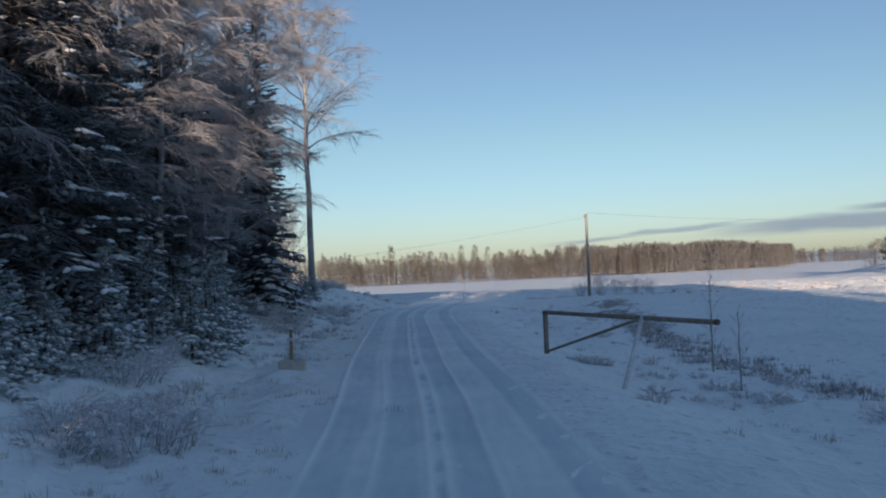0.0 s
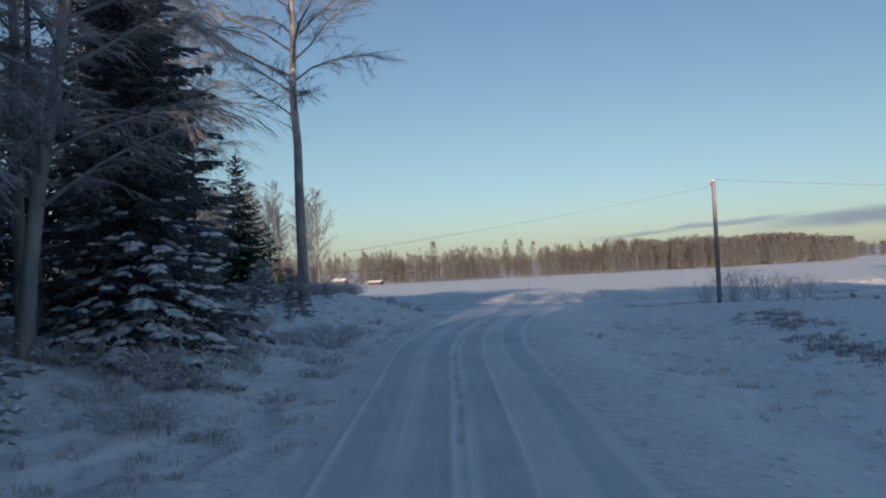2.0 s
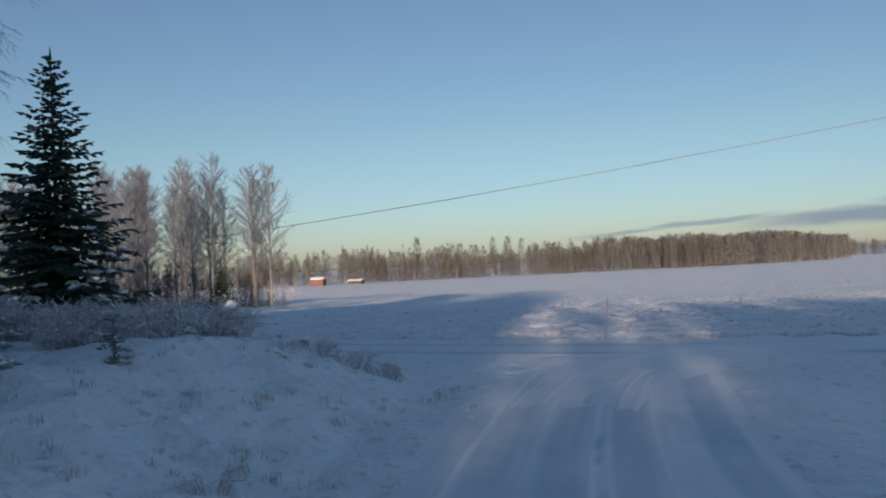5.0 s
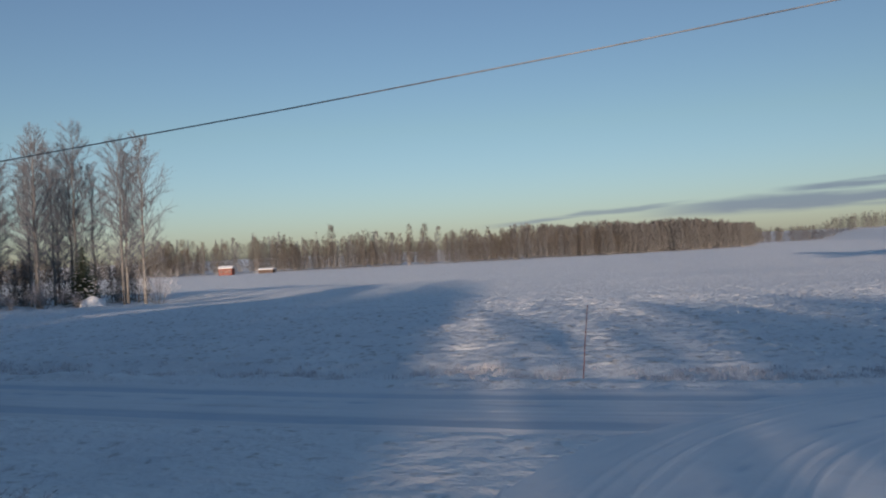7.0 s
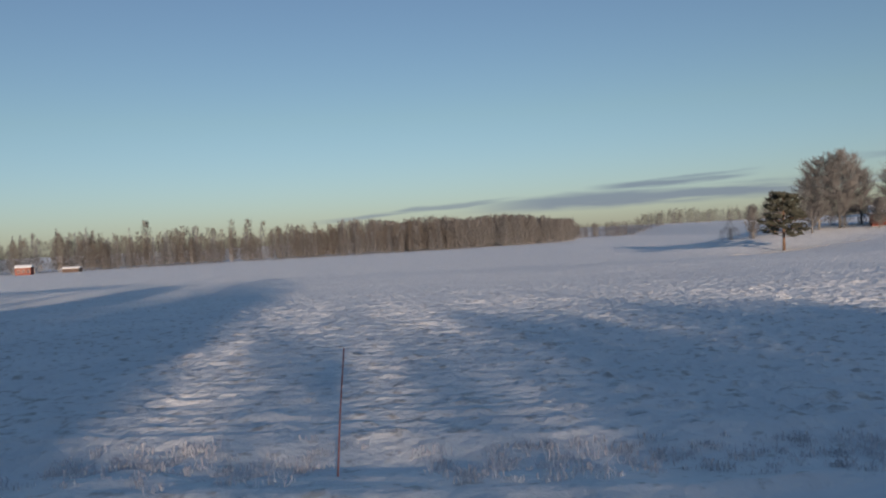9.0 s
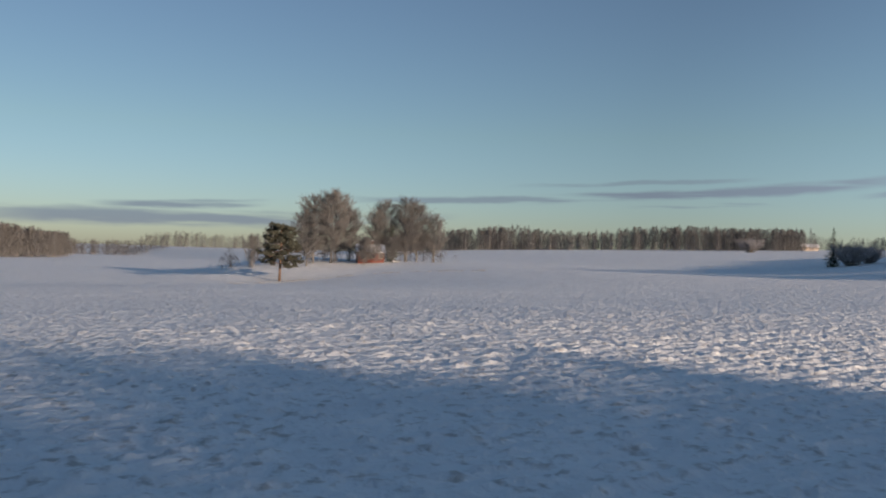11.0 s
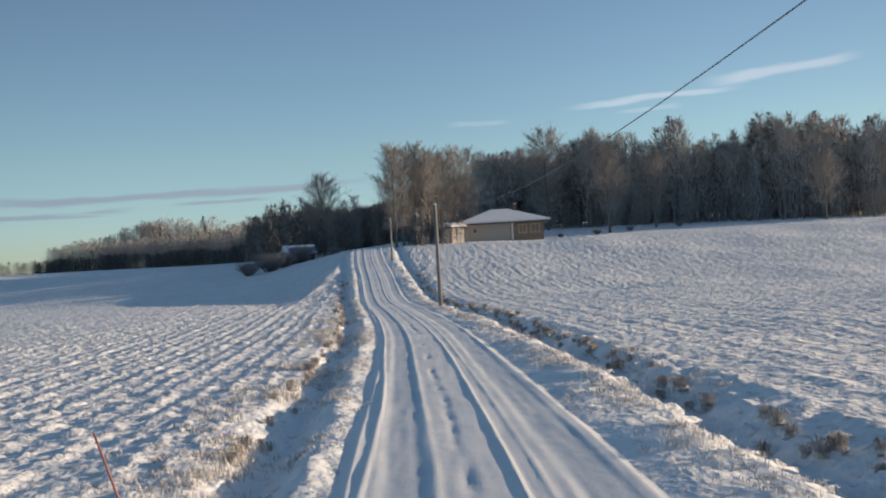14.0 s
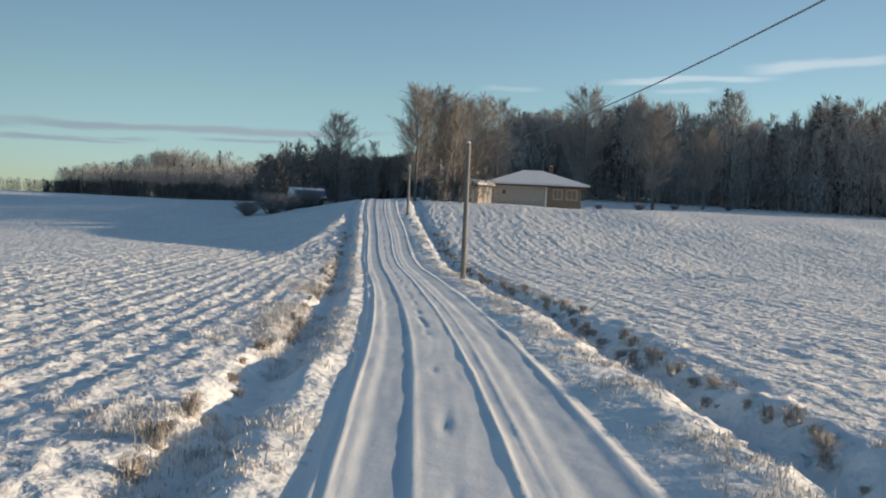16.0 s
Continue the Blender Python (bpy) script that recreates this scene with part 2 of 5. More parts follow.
POST_YELLOW = plain("yellow_brown_wood", (0.20, 0.13, 0.06), (0.38, 0.27, 0.14), 8.0, 0.8, 0.003)
CONCRETE = plain("pale_concrete", (0.36, 0.33, 0.29), (0.58, 0.54, 0.48), 6.0, 0.9, 0.005)
WALL_RED = plain("falu_red_boards", (0.15, 0.045, 0.032), (0.25, 0.085, 0.06), 4.0, 0.85, 0.004, stretch=(5, 5, 0.3))
WALL_CREAM = plain("pale_grey_beige_brick_wall", (0.36, 0.34, 0.31), (0.51, 0.49, 0.455), 5.0, 0.85, 0.004)
WALL_PALE = plain("pale_pinkish_boards", (0.52, 0.43, 0.36), (0.68, 0.58, 0.50), 5.0, 0.85, 0.004, stretch=(5, 5, 0.3))
WALL_DARKBRICK = plain("brown_brick_wall", (0.20, 0.15, 0.11), (0.34, 0.27, 0.21), 5.0, 0.85, 0.004)
WALL_BROWN = plain("dark_brown_boards", (0.05, 0.035, 0.03), (0.14, 0.10, 0.08), 4.0, 0.85, 0.004, stretch=(5, 5, 0.3))
TRIM_WHITE = plain("white_trim_paint", (0.66, 0.66, 0.66), (0.80, 0.80, 0.80), 6.0, 0.6, 0.001)
ROOF_BLUE = plain("blue_tarpaulin", (0.03, 0.10, 0.34), (0.07, 0.18, 0.46), 5.0, 0.4, 0.003)
GLASS, _n, _l, _b = material("window_glass", 0.08)
_b.inputs["Base Color"].default_value = (0.03, 0.04, 0.05, 1)


# ---- mesh helpers ----
class Shape:
    """Vertices and faces of one mesh."""

    def __init__(self):
        self.v, self.f = [], []

    def tube(self, pts, radii, n=5, cap=True):
        base = len(self.v)
        pts = [Vector(p) for p in pts]
        side = None
        for i, p in enumerate(pts):
            d = (pts[min(i + 1, len(pts) - 1)] - pts[max(i - 1, 0)]).normalized()
            if side is None:
                side = d.cross(Vector((0.31, 0.77, 0.55))).normalized()
            side = (side - d * side.dot(d)).normalized()
            up = d.cross(side)
            for k in range(n):
                a = 2 * math.pi * k / n
                self.v.append(p + (side * math.cos(a) + up * math.sin(a)) * radii[i])
        for i in range(len(pts) - 1):
            for k in range(n):
                a, b = base + i * n + k, base + i * n + (k + 1) % n
                self.f.append((a, b, b + n, a + n))
        if cap:
            self.f.append(tuple(base + k for k in reversed(range(n))))
            self.f.append(tuple(base + (len(pts) - 1) * n + k for k in range(n)))

    def twig(self, a, b, r):
        """A three-sided tapering twig."""
        base, d = len(self.v), (b - a).normalized()
        s = d.cross(Vector((0.31, 0.77, 0.55))).normalized()
        u = d.cross(s)
        for k in range(3):
            t = 2.0944 * k
            self.v.append(a + (s * math.cos(t) + u * math.sin(t)) * r)
        self.v.append(b)
        self.f += [(base, base + 1, base + 3), (base + 1, base + 2, base + 3), (base + 2, base, base + 3)]

    def spindle(self, a, b, w, h):
        """A four-sided bud of foliage from a to b, w wide and h thick."""
        base, d = len(self.v), (b - a)
        s = d.cross(Vector((0, 0, 1)))
        s = s.normalized() if s.length > 1e-4 else Vector((1, 0, 0))
        u = s.cross(d).normalized()
        m = a + d * 0.4
        self.v += [a, m + s * w, m + u * h, m - s * w, m - u * h, b]
        for k in range(4):
            p, q = base + 1 + k, base + 1 + (k + 1) % 4
            self.f += [(base, q, p), (p, q, base + 5)]

    def lump(self, c, sx, sy, sz, rng, n=6):
        """A low uneven mound, flat below."""
        base = len(self.v)
        for ring, (rr, zz) in enumerate(((1.0, -0.15), (0.75, 0.6))):
            for k in range(n):
                a = 2 * math.pi * (k + 0.5 * ring) / n
                j = rng.uniform(0.75, 1.25)
                self.v.append(Vector((c[0] + math.cos(a) * sx * rr * j, c[1] + math.sin(a) * sy * rr * j, c[2] + zz * sz * rng.uniform(0.8, 1.2))))
        self.v.append(Vector((c[0], c[1], c[2] + sz)))
        for k in range(n):
            a, b, p, q = base + k, base + (k + 1) % n, base + n + k, base + n + (k + 1) % n
            self.f += [(a, b, p), (b, q, p), (p, q, base + 2 * n)]
        self.f.append(tuple(base + k for k in reversed(range(n))))

    def box(self, x0, y0, z0, x1, y1, z1):
        base = len(self.v)
        self.v += [Vector((x, y, z)) for z in (z0, z1) for x, y in ((x0, y0), (x1, y0), (x1, y1), (x0, y1))]
        self.f += [tuple(base + i for i in q) for q in ((3, 2, 1, 0), (4, 5, 6, 7), (0, 1, 5, 4), (1, 2, 6, 5), (2, 3, 7, 6), (3, 0, 4, 7))]

    def prism(self, poly, axis_from, axis_to):
        """A polygon given as offsets, swept from one point to another."""
        base, n = len(self.v), len(poly)
        for end in (axis_from, axis_to):
            self.v += [Vector(end) + Vector(p) for p in poly]
        self.f += [tuple(base + i for i in reversed(range(n))), tuple(base + n + i for i in range(n))]
        self.f += [(base + i, base + (i + 1) % n, base + n + (i + 1) % n, base + n + i) for i in range(n)]

    def mesh(self, name, mat, smooth=False):
        me = bpy.data.meshes.new(name)
        me.from_pydata([tuple(p) for p in self.v], [], self.f)
        me.materials.append(mat)
        if smooth:
            me.shade_smooth()
        me.update()
        return me


def part(name, shape, mat, parent, label="", smooth=False):
    ob = new(name, shape.mesh(name, mat, smooth) if isinstance(shape, Shape) else shape)
    ob.parent = parent
    return tagged(ob, label) if label else ob


def thing(name, label, category, group="", kind="", at=(0, 0, 0), turn=0.0, size=1.0):
    ob = new(name)
    ob.empty_display_size = 0.3
    ob.matrix_world = pose(*at, 0, 0, turn) @ Matrix.Diagonal((size, size, size, 1))
    return tagged(ob, label, category, group, kind)


# ---- lie of the land ----
def smooth_step(t):
    t = np.clip(t, 0, 1)
    return t * t * (3 - 2 * t)


def lattice(seed):
    return np.random.RandomState(seed).rand(256, 256)


LATTICE = lattice(7)


def value_noise(x, y, scale):
    """Smooth noise from 0 to 1; scale: metres from bump to bump."""
    x, y = np.asarray(x, float) / scale, np.asarray(y, float) / scale
    i, j = np.floor(x).astype(int), np.floor(y).astype(int)
    u, v = x - i, y - j
    u, v = u * u * (3 - 2 * u), v * v * (3 - 2 * v)
    g = lambda a, b: LATTICE[a % 256, b % 256]  # noqa: E731
    return (g(i, j) * (1 - u) + g(i + 1, j) * u) * (1 - v) + (g(i, j + 1) * (1 - u) + g(i + 1, j + 1) * u) * v


LANE = [(24.0, -48.0), (16.8, -26.0), (12.4, -12.5), (8.8, -2.5), (5.2, 8.0), (2.2, 17.0), (0.3, 25.0), (-0.6, 33.0), (-0.8, 41.5)]
FIELD_ROAD = [(-160.0, 72.0), (-90.0, 57.0), (-45.0, 48.5), (-15.0, 43.3), (0.0, 41.4), (20.0, 41.5), (37.5, 42.5), (48.5, 43.4), (62.0, 45.0), (80.0, 47.4), (95.0, 49.2), (107.0, 50.8), (125.0, 52.6), (150.0, 54.0), (185.0, 60.0)]


def spline(points, step):
    """Points along a smooth curve through the given ones."""
    out = []
    for i in range(len(points) - 1):
        p = [np.array(points[max(0, min(len(points) - 1, i + k))]) for k in (-1, 0, 1, 2)]
        n = max(2, int(np.linalg.norm(p[2] - p[1]) / step))
        for t in np.arange(n) / n:
            out.append(0.5 * (2 * p[1] + (p[2] - p[0]) * t + (2 * p[0] - 5 * p[1] + 4 * p[2] - p[3]) * t**2 + (3 * p[1] - p[0] - 3 * p[2] + p[3]) * t**3))
    out.append(np.array(points[-1]))
    return np.array(out)


def offset_from(line, x, y):
    """How far points lie from a line of points (plus: to its left), and how far along it."""
    best = np.full(np.shape(x), 1e9)
    side, along, run = np.zeros(np.shape(x)), np.zeros(np.shape(x)), 0.0
    for a, b in zip(line[:-1], line[1:]):
        d = b - a
        length = np.hypot(*d)
        t = np.clip(((x - a[0]) * d[0] + (y - a[1]) * d[1]) / length**2, 0, 1)
        ox, oy = x - a[0] - t * d[0], y - a[1] - t * d[1]
        dist = np.hypot(ox, oy)
        near = dist < best
        best = np.where(near, dist, best)
        side = np.where(near, np.sign(d[0] * oy - d[1] * ox) * dist, side)
        along = np.where(near, run + t * length, along)
        run += length
    return side, along


TURN = [(-0.55, 28.0), (-0.8, 32.0), (-0.6, 35.5), (0.7, 38.9), (3.2, 41.2), (6.5, 42.0), (11.0, 41.8), (17.0, 41.5)]
LANE_LINE, ROAD_LINE, TURN_LINE = spline(LANE, 3.0), spline(FIELD_ROAD, 4.0), spline(TURN, 1.5)


def land(x, y):
    """The smooth height of the country."""
    x, y = np.asarray(x, float), np.asarray(y, float)
    shift = np.interp(y, [54, 60, 68, 76, 92, 118, 140, 182], [0, 16, 27, 32, 37, 42, 58, 90])
    e = 5.5 * smooth_step((x - 72 - shift) / 60) * (1 - 0.3 * smooth_step((y - 60) / 80)) + 3 * smooth_step((x - 160) / 150) + 3 * smooth_step((x - 260) / 140)
    e = e * (1 - 0.9 * smooth_step((y - 300) / 300))
    e = e + 4 * smooth_step((x - 125) / 80) * (1 - smooth_step((y - 25) / 60))
    falling = -1.7 * smooth_step((y - 55) / 60) - 3.4 * smooth_step((y - 110) / 110) - 5.5 * np.clip((y - 200) / 650, 0, 1)
    valley = smooth_step((y - 110) / 60)                       # a drained hollow runs north of the near field
    east_of = (x - 50 - 14 * valley - 0.4 * np.clip(y - 260, 0, 400)) / (70 - 22 * valley) + 0.35 * smooth_step((y - 210) / 34)
    n = falling * (1 - smooth_step(east_of))
    return e + n - 1.2 * np.exp(-(((x - 150) / 18) ** 2) - ((y - 68) / 10) ** 2) - 0.15 * smooth_step((y - 30) / 12) * (1 - smooth_step((x - 5) / 20))


def ground_height(x, y, rough=True):
    """Land, with banks, ditches and clods."""
    x, y = np.asarray(x, float), np.asarray(y, float)
    z = land(x, y)
    ds, da = offset_from(LANE_LINE, x, y)
    rs, ra = offset_from(ROAD_LINE, x, y)
    by_road = smooth_step((np.abs(rs) - 3.0) / 6.0)            # the lane's banks die out towards the field road
    on_lane = (1 - smooth_step((y - 30) / 8)) * by_road
    wob = (value_noise(x, y, 6.0) - 0.5)
    z = z + on_lane * np.where(ds > 0, 1.25 * smooth_step((ds - 3.4) / 5.0) + 0.5 * wob * smooth_step((ds - 3) / 2), 0)
    z = z + on_lane * np.where(ds < 0, -0.55 * smooth_step((-ds - 3.0) / 3.0) + 0.45 * smooth_step((-ds - 9.0) / 7.0) + 0.35 * wob * smooth_step((-ds - 3) / 2), 0)
    east = smooth_step((x - 8) / 10)
    z = z + 0.28 * np.exp(-(((x + 8.6) / 1.8) ** 2) - ((y - 33.6) / 1.6) ** 2) + 0.6 * np.exp(-(((x + 15.0) / 3.2) ** 2) - ((y - 36.4) / 2.4) ** 2)
    # ditches of the field road
    along = smooth_step((x + 2) / 20)
    left = np.exp(-(((rs - 2.55) / 0.42) ** 2)) * 0.30 * along + np.exp(-(((rs - 3.4) / 0.6) ** 2)) * 0.14 * (1 - along)
    right = np.exp(-(((rs + 4.10) / 0.46) ** 2)) * 0.42 * east
    headland = smooth_step((x - 62) / 22) * (1 - smooth_step((x - 118) / 14)) * (1 - smooth_step((rs - 3.2 - 0.10 * (x - 62)) / 5.0)) * smooth_step((rs - 2.2) / 0.5)
    z = z - 0.16 * headland
    z = z - (left + right) * (0.8 + 0.5 * value_noise(x, y, 2.0))
    z = z + 0.12 * np.exp(-(((rs - 1.95) / 0.22) ** 2)) * (value_noise(x + 9, y, 0.8)) + 0.07 * east * np.exp(-(((rs + 2.9) / 0.5) ** 2)) * value_noise(x, y + 5, 0.8)
    if rough:
        d = np.minimum(np.abs(ds), np.abs(rs) * 1.0)
        ts, _ = offset_from(TURN_LINE, x, y)
        lane_off = np.where((ds < 0) & (y < 38), np.abs(ds) - 1.5 * smooth_step((y + 8) / 12), np.abs(ds))      # a smooth driven shoulder on the field side
        on_road = 1 - smooth_step(np.minimum(np.minimum(np.abs(ds) - 2.0, np.abs(rs + 0.28) - 1.62), np.abs(ts) - 1.4) / 0.45)
        field = np.where(rs > 0, smooth_step((rs - 3.9 + 1.0 * along) / 0.8) * (1 - headland), smooth_step((-rs - 4.9) / 0.8) * east)
        clod = 0.75 * smooth_step((value_noise(x, y, 0.165) - 0.57) / 0.16) + 0.55 * smooth_step((value_noise(x + 31, y + 7, 0.12) - 0.60) / 0.16) + 0.3 * smooth_step((value_noise(x * 0.6 + 11, y + 57, 0.3) - 0.55) / 0.3)
        rows = 0.5 + 0.5 * np.sin((rs + 0.25 * value_noise(x, y, 7.0)) * 2 * math.pi / 1.4)
        drills = 0.5 + 0.5 * np.sin((rs + 0.12 * value_noise(x + 5, y, 4.0)) * 2 * math.pi / 0.62)
        z = z + field * (0.050 * clod * (0.45 + 0.75 * drills) + 0.012 * drills + 0.022 * rows) * np.where(rs > 0, 1.0, 0.75)
        apron = 1 - smooth_step((np.hypot(x - 1.5, y - 37.5) - 5.5) / 4.0)      # driven flat round the junction
        beside = smooth_step(np.minimum(np.minimum(lane_off - 2.0, np.abs(rs + 0.28) - 1.62), np.abs(ts) - 1.4) / 1.6) * (1 - apron)
        z = z + (1 - field) * beside * 0.045 * clod * (np.abs(rs) < 8)
        z = z + (1 - field) * beside * (0.07 * value_noise(x + 3, y, 0.33) + 0.12 * value_noise(x, y, 0.75) + 0.16 * value_noise(x, y, 2.3) - 0.20 + 0.10 * smooth_step((value_noise(x + 71, y, 0.55) - 0.5) / 0.2) * (y < 34))
        z = z + east * np.exp(-(((rs + 4.2) / 0.6) ** 2)) * (0.16 * value_noise(x, y, 0.45) + 0.10 * clod)
        z = z - 0.04 * on_road
    return z


def spot(x, y):
    return float(ground_height(np.array([x]), np.array([y]))[0])


def grow(start, stop, step, factor=1.16):
    """Coordinates from start to stop in growing steps."""
    out, s, sign = [start], step, 1 if stop > start else -1
    while (stop - out[-1]) * sign > 0:
        s *= factor
        out.append(out[-1] + sign * s)
    return out[1:]


def sheet(name, xs, ys, height, mats, pick=None):
    gx, gy = np.meshgrid(xs, ys)
    gz = height(gx, gy)
    nx, ny = len(xs), len(ys)
    me = bpy.data.meshes.new(name)
    me.vertices.add(nx * ny)
    me.vertices.foreach_set("co", np.stack([gx, gy, gz], -1).ravel())
    i = (np.arange(nx - 1)[None] + nx * np.arange(ny - 1)[:, None]).ravel()
    quads = np.stack([i, i + 1, i + 1 + nx, i + nx], -1)
    me.loops.add(quads.size)
    me.loops.foreach_set("vertex_index", quads.ravel())
    me.polygons.add(len(quads))
    me.polygons.foreach_set("loop_start", np.arange(len(quads)) * 4)
    for m in mats:
        me.materials.append(m)
    if pick is not None:
        cx, cy = (gx[:-1, :-1] + gx[1:, 1:]) / 2, (gy[:-1, :-1] + gy[1:, 1:]) / 2
        me.polygons.foreach_set("material_index", pick(cx, cy).astype(np.int32).ravel())
    me.update(calc_edges=True)
    me.shade_smooth()
    return new(name, me)


def ground_kind(x, y):
    """0: field, 1: verge and bank."""
    ds, _ = offset_from(LANE_LINE, x, y)
    rs, _ = offset_from(ROAD_LINE, x, y)
    far = np.hypot(x - 20, y - 30) > 140
    verge = ((rs > 0) & (rs < np.where(x > 14, 3.3, 4.4))) | ((rs <= 0) & (rs > -5.0)) | ((np.abs(ds) < 16) & (y < 42)) | ((ds > 0) & (y < 45) & (x < 8))
    return np.where(verge & ~far, 1, 0)


xs = np.array(sorted(grow(-22, -3000, 0.45) + list(np.arange(-22, 2, 0.3)) + list(np.arange(2, 34, 0.09)) + list(np.arange(34, 60, 0.18)) + list(np.arange(60, 90, 0.4)) + grow(89.6, 3200, 0.5, 1.06)))
ys = np.array(sorted(grow(-34, -2500, 0.6) + list(np.arange(-34, 12, 0.45)) + list(np.arange(12, 24, 0.3)) + list(np.arange(24, 44.5, 0.15)) + list(np.arange(44.5, 60, 0.09)) + list(np.arange(60, 70, 0.18)) + list(np.arange(70, 86, 0.4)) + grow(85.6, 3200, 0.5, 1.06)))
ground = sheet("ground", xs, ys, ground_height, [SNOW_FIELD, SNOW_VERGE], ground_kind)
tagged(ground, "snow-covered fields, banks and ditches with clods showing through", "ground", kind="structure")


def road_strip(name, line, half, profile, lift, label, drop=0.06, fade=0.6, shift=0.0):
    """A strip of wheel-pressed snow along a line; profile(offset, along) gives its relief and rut tint."""
    pts = line
    d = np.gradient(pts, axis=0)
    d /= np.linalg.norm(d, axis=1, keepdims=True)
    left = np.stack([-d[:, 1], d[:, 0]], -1)
    run = np.r_[0, np.cumsum(np.linalg.norm(np.diff(pts, axis=0), axis=1))]
    off = np.arange(-half, half + 1e-6, 0.04) + shift
    gx, gy = pts[:, 0, None] + left[:, 0, None] * off, pts[:, 1, None] + left[:, 1, None] * off
    gz = ground_height(gx, gy, False) + lift + profile(off[None] + 0 * gx, run[:, None] + 0 * gx)
    relief = profile(off[None] + 0 * gx, run[:, None] + 0 * gx)
    edge = smooth_step((np.abs(off - shift)[None] - half + fade + 0.25 * (value_noise(gx, gy, 2.2) - 0.5)) / fade)
    ends = 1 - smooth_step(np.minimum(run, run[-1] - run) / 4.0)
    gz = gz - edge * drop - ends[:, None] * 0.1
    nx, ny = gx.shape[1], gx.shape[0]
    me = bpy.data.meshes.new(name)
    me.vertices.add(nx * ny)
    me.vertices.foreach_set("co", np.stack([gx, gy, gz], -1).ravel())
    i = (np.arange(nx - 1)[None] + nx * np.arange(ny - 1)[:, None]).ravel()
    quads = np.stack([i + 1, i, i + nx, i + 1 + nx], -1)
    me.loops.add(quads.size)
    me.loops.foreach_set("vertex_index", quads.ravel())
    me.polygons.add(len(quads))
    me.polygons.foreach_set("loop_start", np.arange(len(quads)) * 4)
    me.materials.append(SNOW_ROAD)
    me.update(calc_edges=True)
    # low relief gets more tint: pressed snow and painted rut shade
    me.attributes.new("packed_shade", "FLOAT", "POINT").data.foreach_set("value", (np.clip(0.06 - relief * 30.0 + 0.35 * (value_noise(gx, gy, 1.7) - 0.5), 0, 0.9) * (1 - 0.8 * edge)).ravel())
    me.shade_smooth()
    return tagged(new(name, me), label, "road", kind="structure")


def ruts(pairs):
    """Relief of wheel tracks: (offset, width, height) each, wandering a little."""
    def f(o, s):
        z = 0.006 * (value_noise(o * 1.6 + 23, s * 0.5, 0.16) - 0.5)
        z = z - 0.022 * np.exp(-(((o + 0.04 - 0.10 * (value_noise(s, 0 * s, 0.7) - 0.5)) / 0.07) ** 2)) * smooth_step((value_noise(s + 5, 0 * s + 3, 0.36) - 0.5) / 0.15)
        z = z + 0.006 * (value_noise(o * 1.0 + 3, s, 0.5) - 0.5) + 0.006 * (value_noise(o * 2.0 + 13, s * 0.25, 0.22) - 0.5)
        for k, (at, w, h) in enumerate(pairs):
            wander = 0.12 * (value_noise(s + 40 * k, 0 * s + k, 9.0) - 0.5) + 0.014 * (value_noise(s + 11 * k, 0 * s + k, 0.8) - 0.5)
            if w < 0.2:                                        # a ridge that the tyre pushed up
                z = z + h * np.exp(-(((o - at - wander) / w) ** 2)) * (0.6 + 0.8 * value_noise(s, 0 * s + 7 * k, 2.5))
            else:                                              # a flat-bottomed wheel band
                z = z + h * (1 - smooth_step((np.abs(o - at - wander) - w + 0.08) / 0.18))
        return z
    return f


lane_profile = ruts([(1.75, 0.05, 0.020), (1.40, 0.28, -0.010), (0.85, 0.03, 0.009), (0.45, 0.24, -0.013), (0.10, 0.035, 0.015), (-0.12, 0.03, 0.009), (-0.45, 0.24, -0.014), (-0.78, 0.035, 0.015), (-1.72, 0.26, -0.016), (-2.05, 0.06, 0.006)])
road_profile = ruts([(1.30, 0.03, 0.020), (1.13, 0.028, 0.022), (0.66, 0.24, -0.019), (0.33, 0.05, 0.010), (-0.60, 0.03, 0.022), (-0.86, 0.03, 0.010), (-1.48, 0.28, -0.019), (-1.85, 0.05, 0.012)])
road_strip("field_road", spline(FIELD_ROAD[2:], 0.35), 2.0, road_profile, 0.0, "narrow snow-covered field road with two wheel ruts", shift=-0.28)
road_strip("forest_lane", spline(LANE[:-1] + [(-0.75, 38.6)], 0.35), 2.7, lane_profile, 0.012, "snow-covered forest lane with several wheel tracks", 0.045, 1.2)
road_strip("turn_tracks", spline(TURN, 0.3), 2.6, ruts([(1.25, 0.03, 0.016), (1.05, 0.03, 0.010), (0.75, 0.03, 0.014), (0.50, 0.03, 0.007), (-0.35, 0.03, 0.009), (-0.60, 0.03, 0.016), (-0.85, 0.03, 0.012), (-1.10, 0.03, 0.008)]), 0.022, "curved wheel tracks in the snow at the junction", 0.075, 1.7)


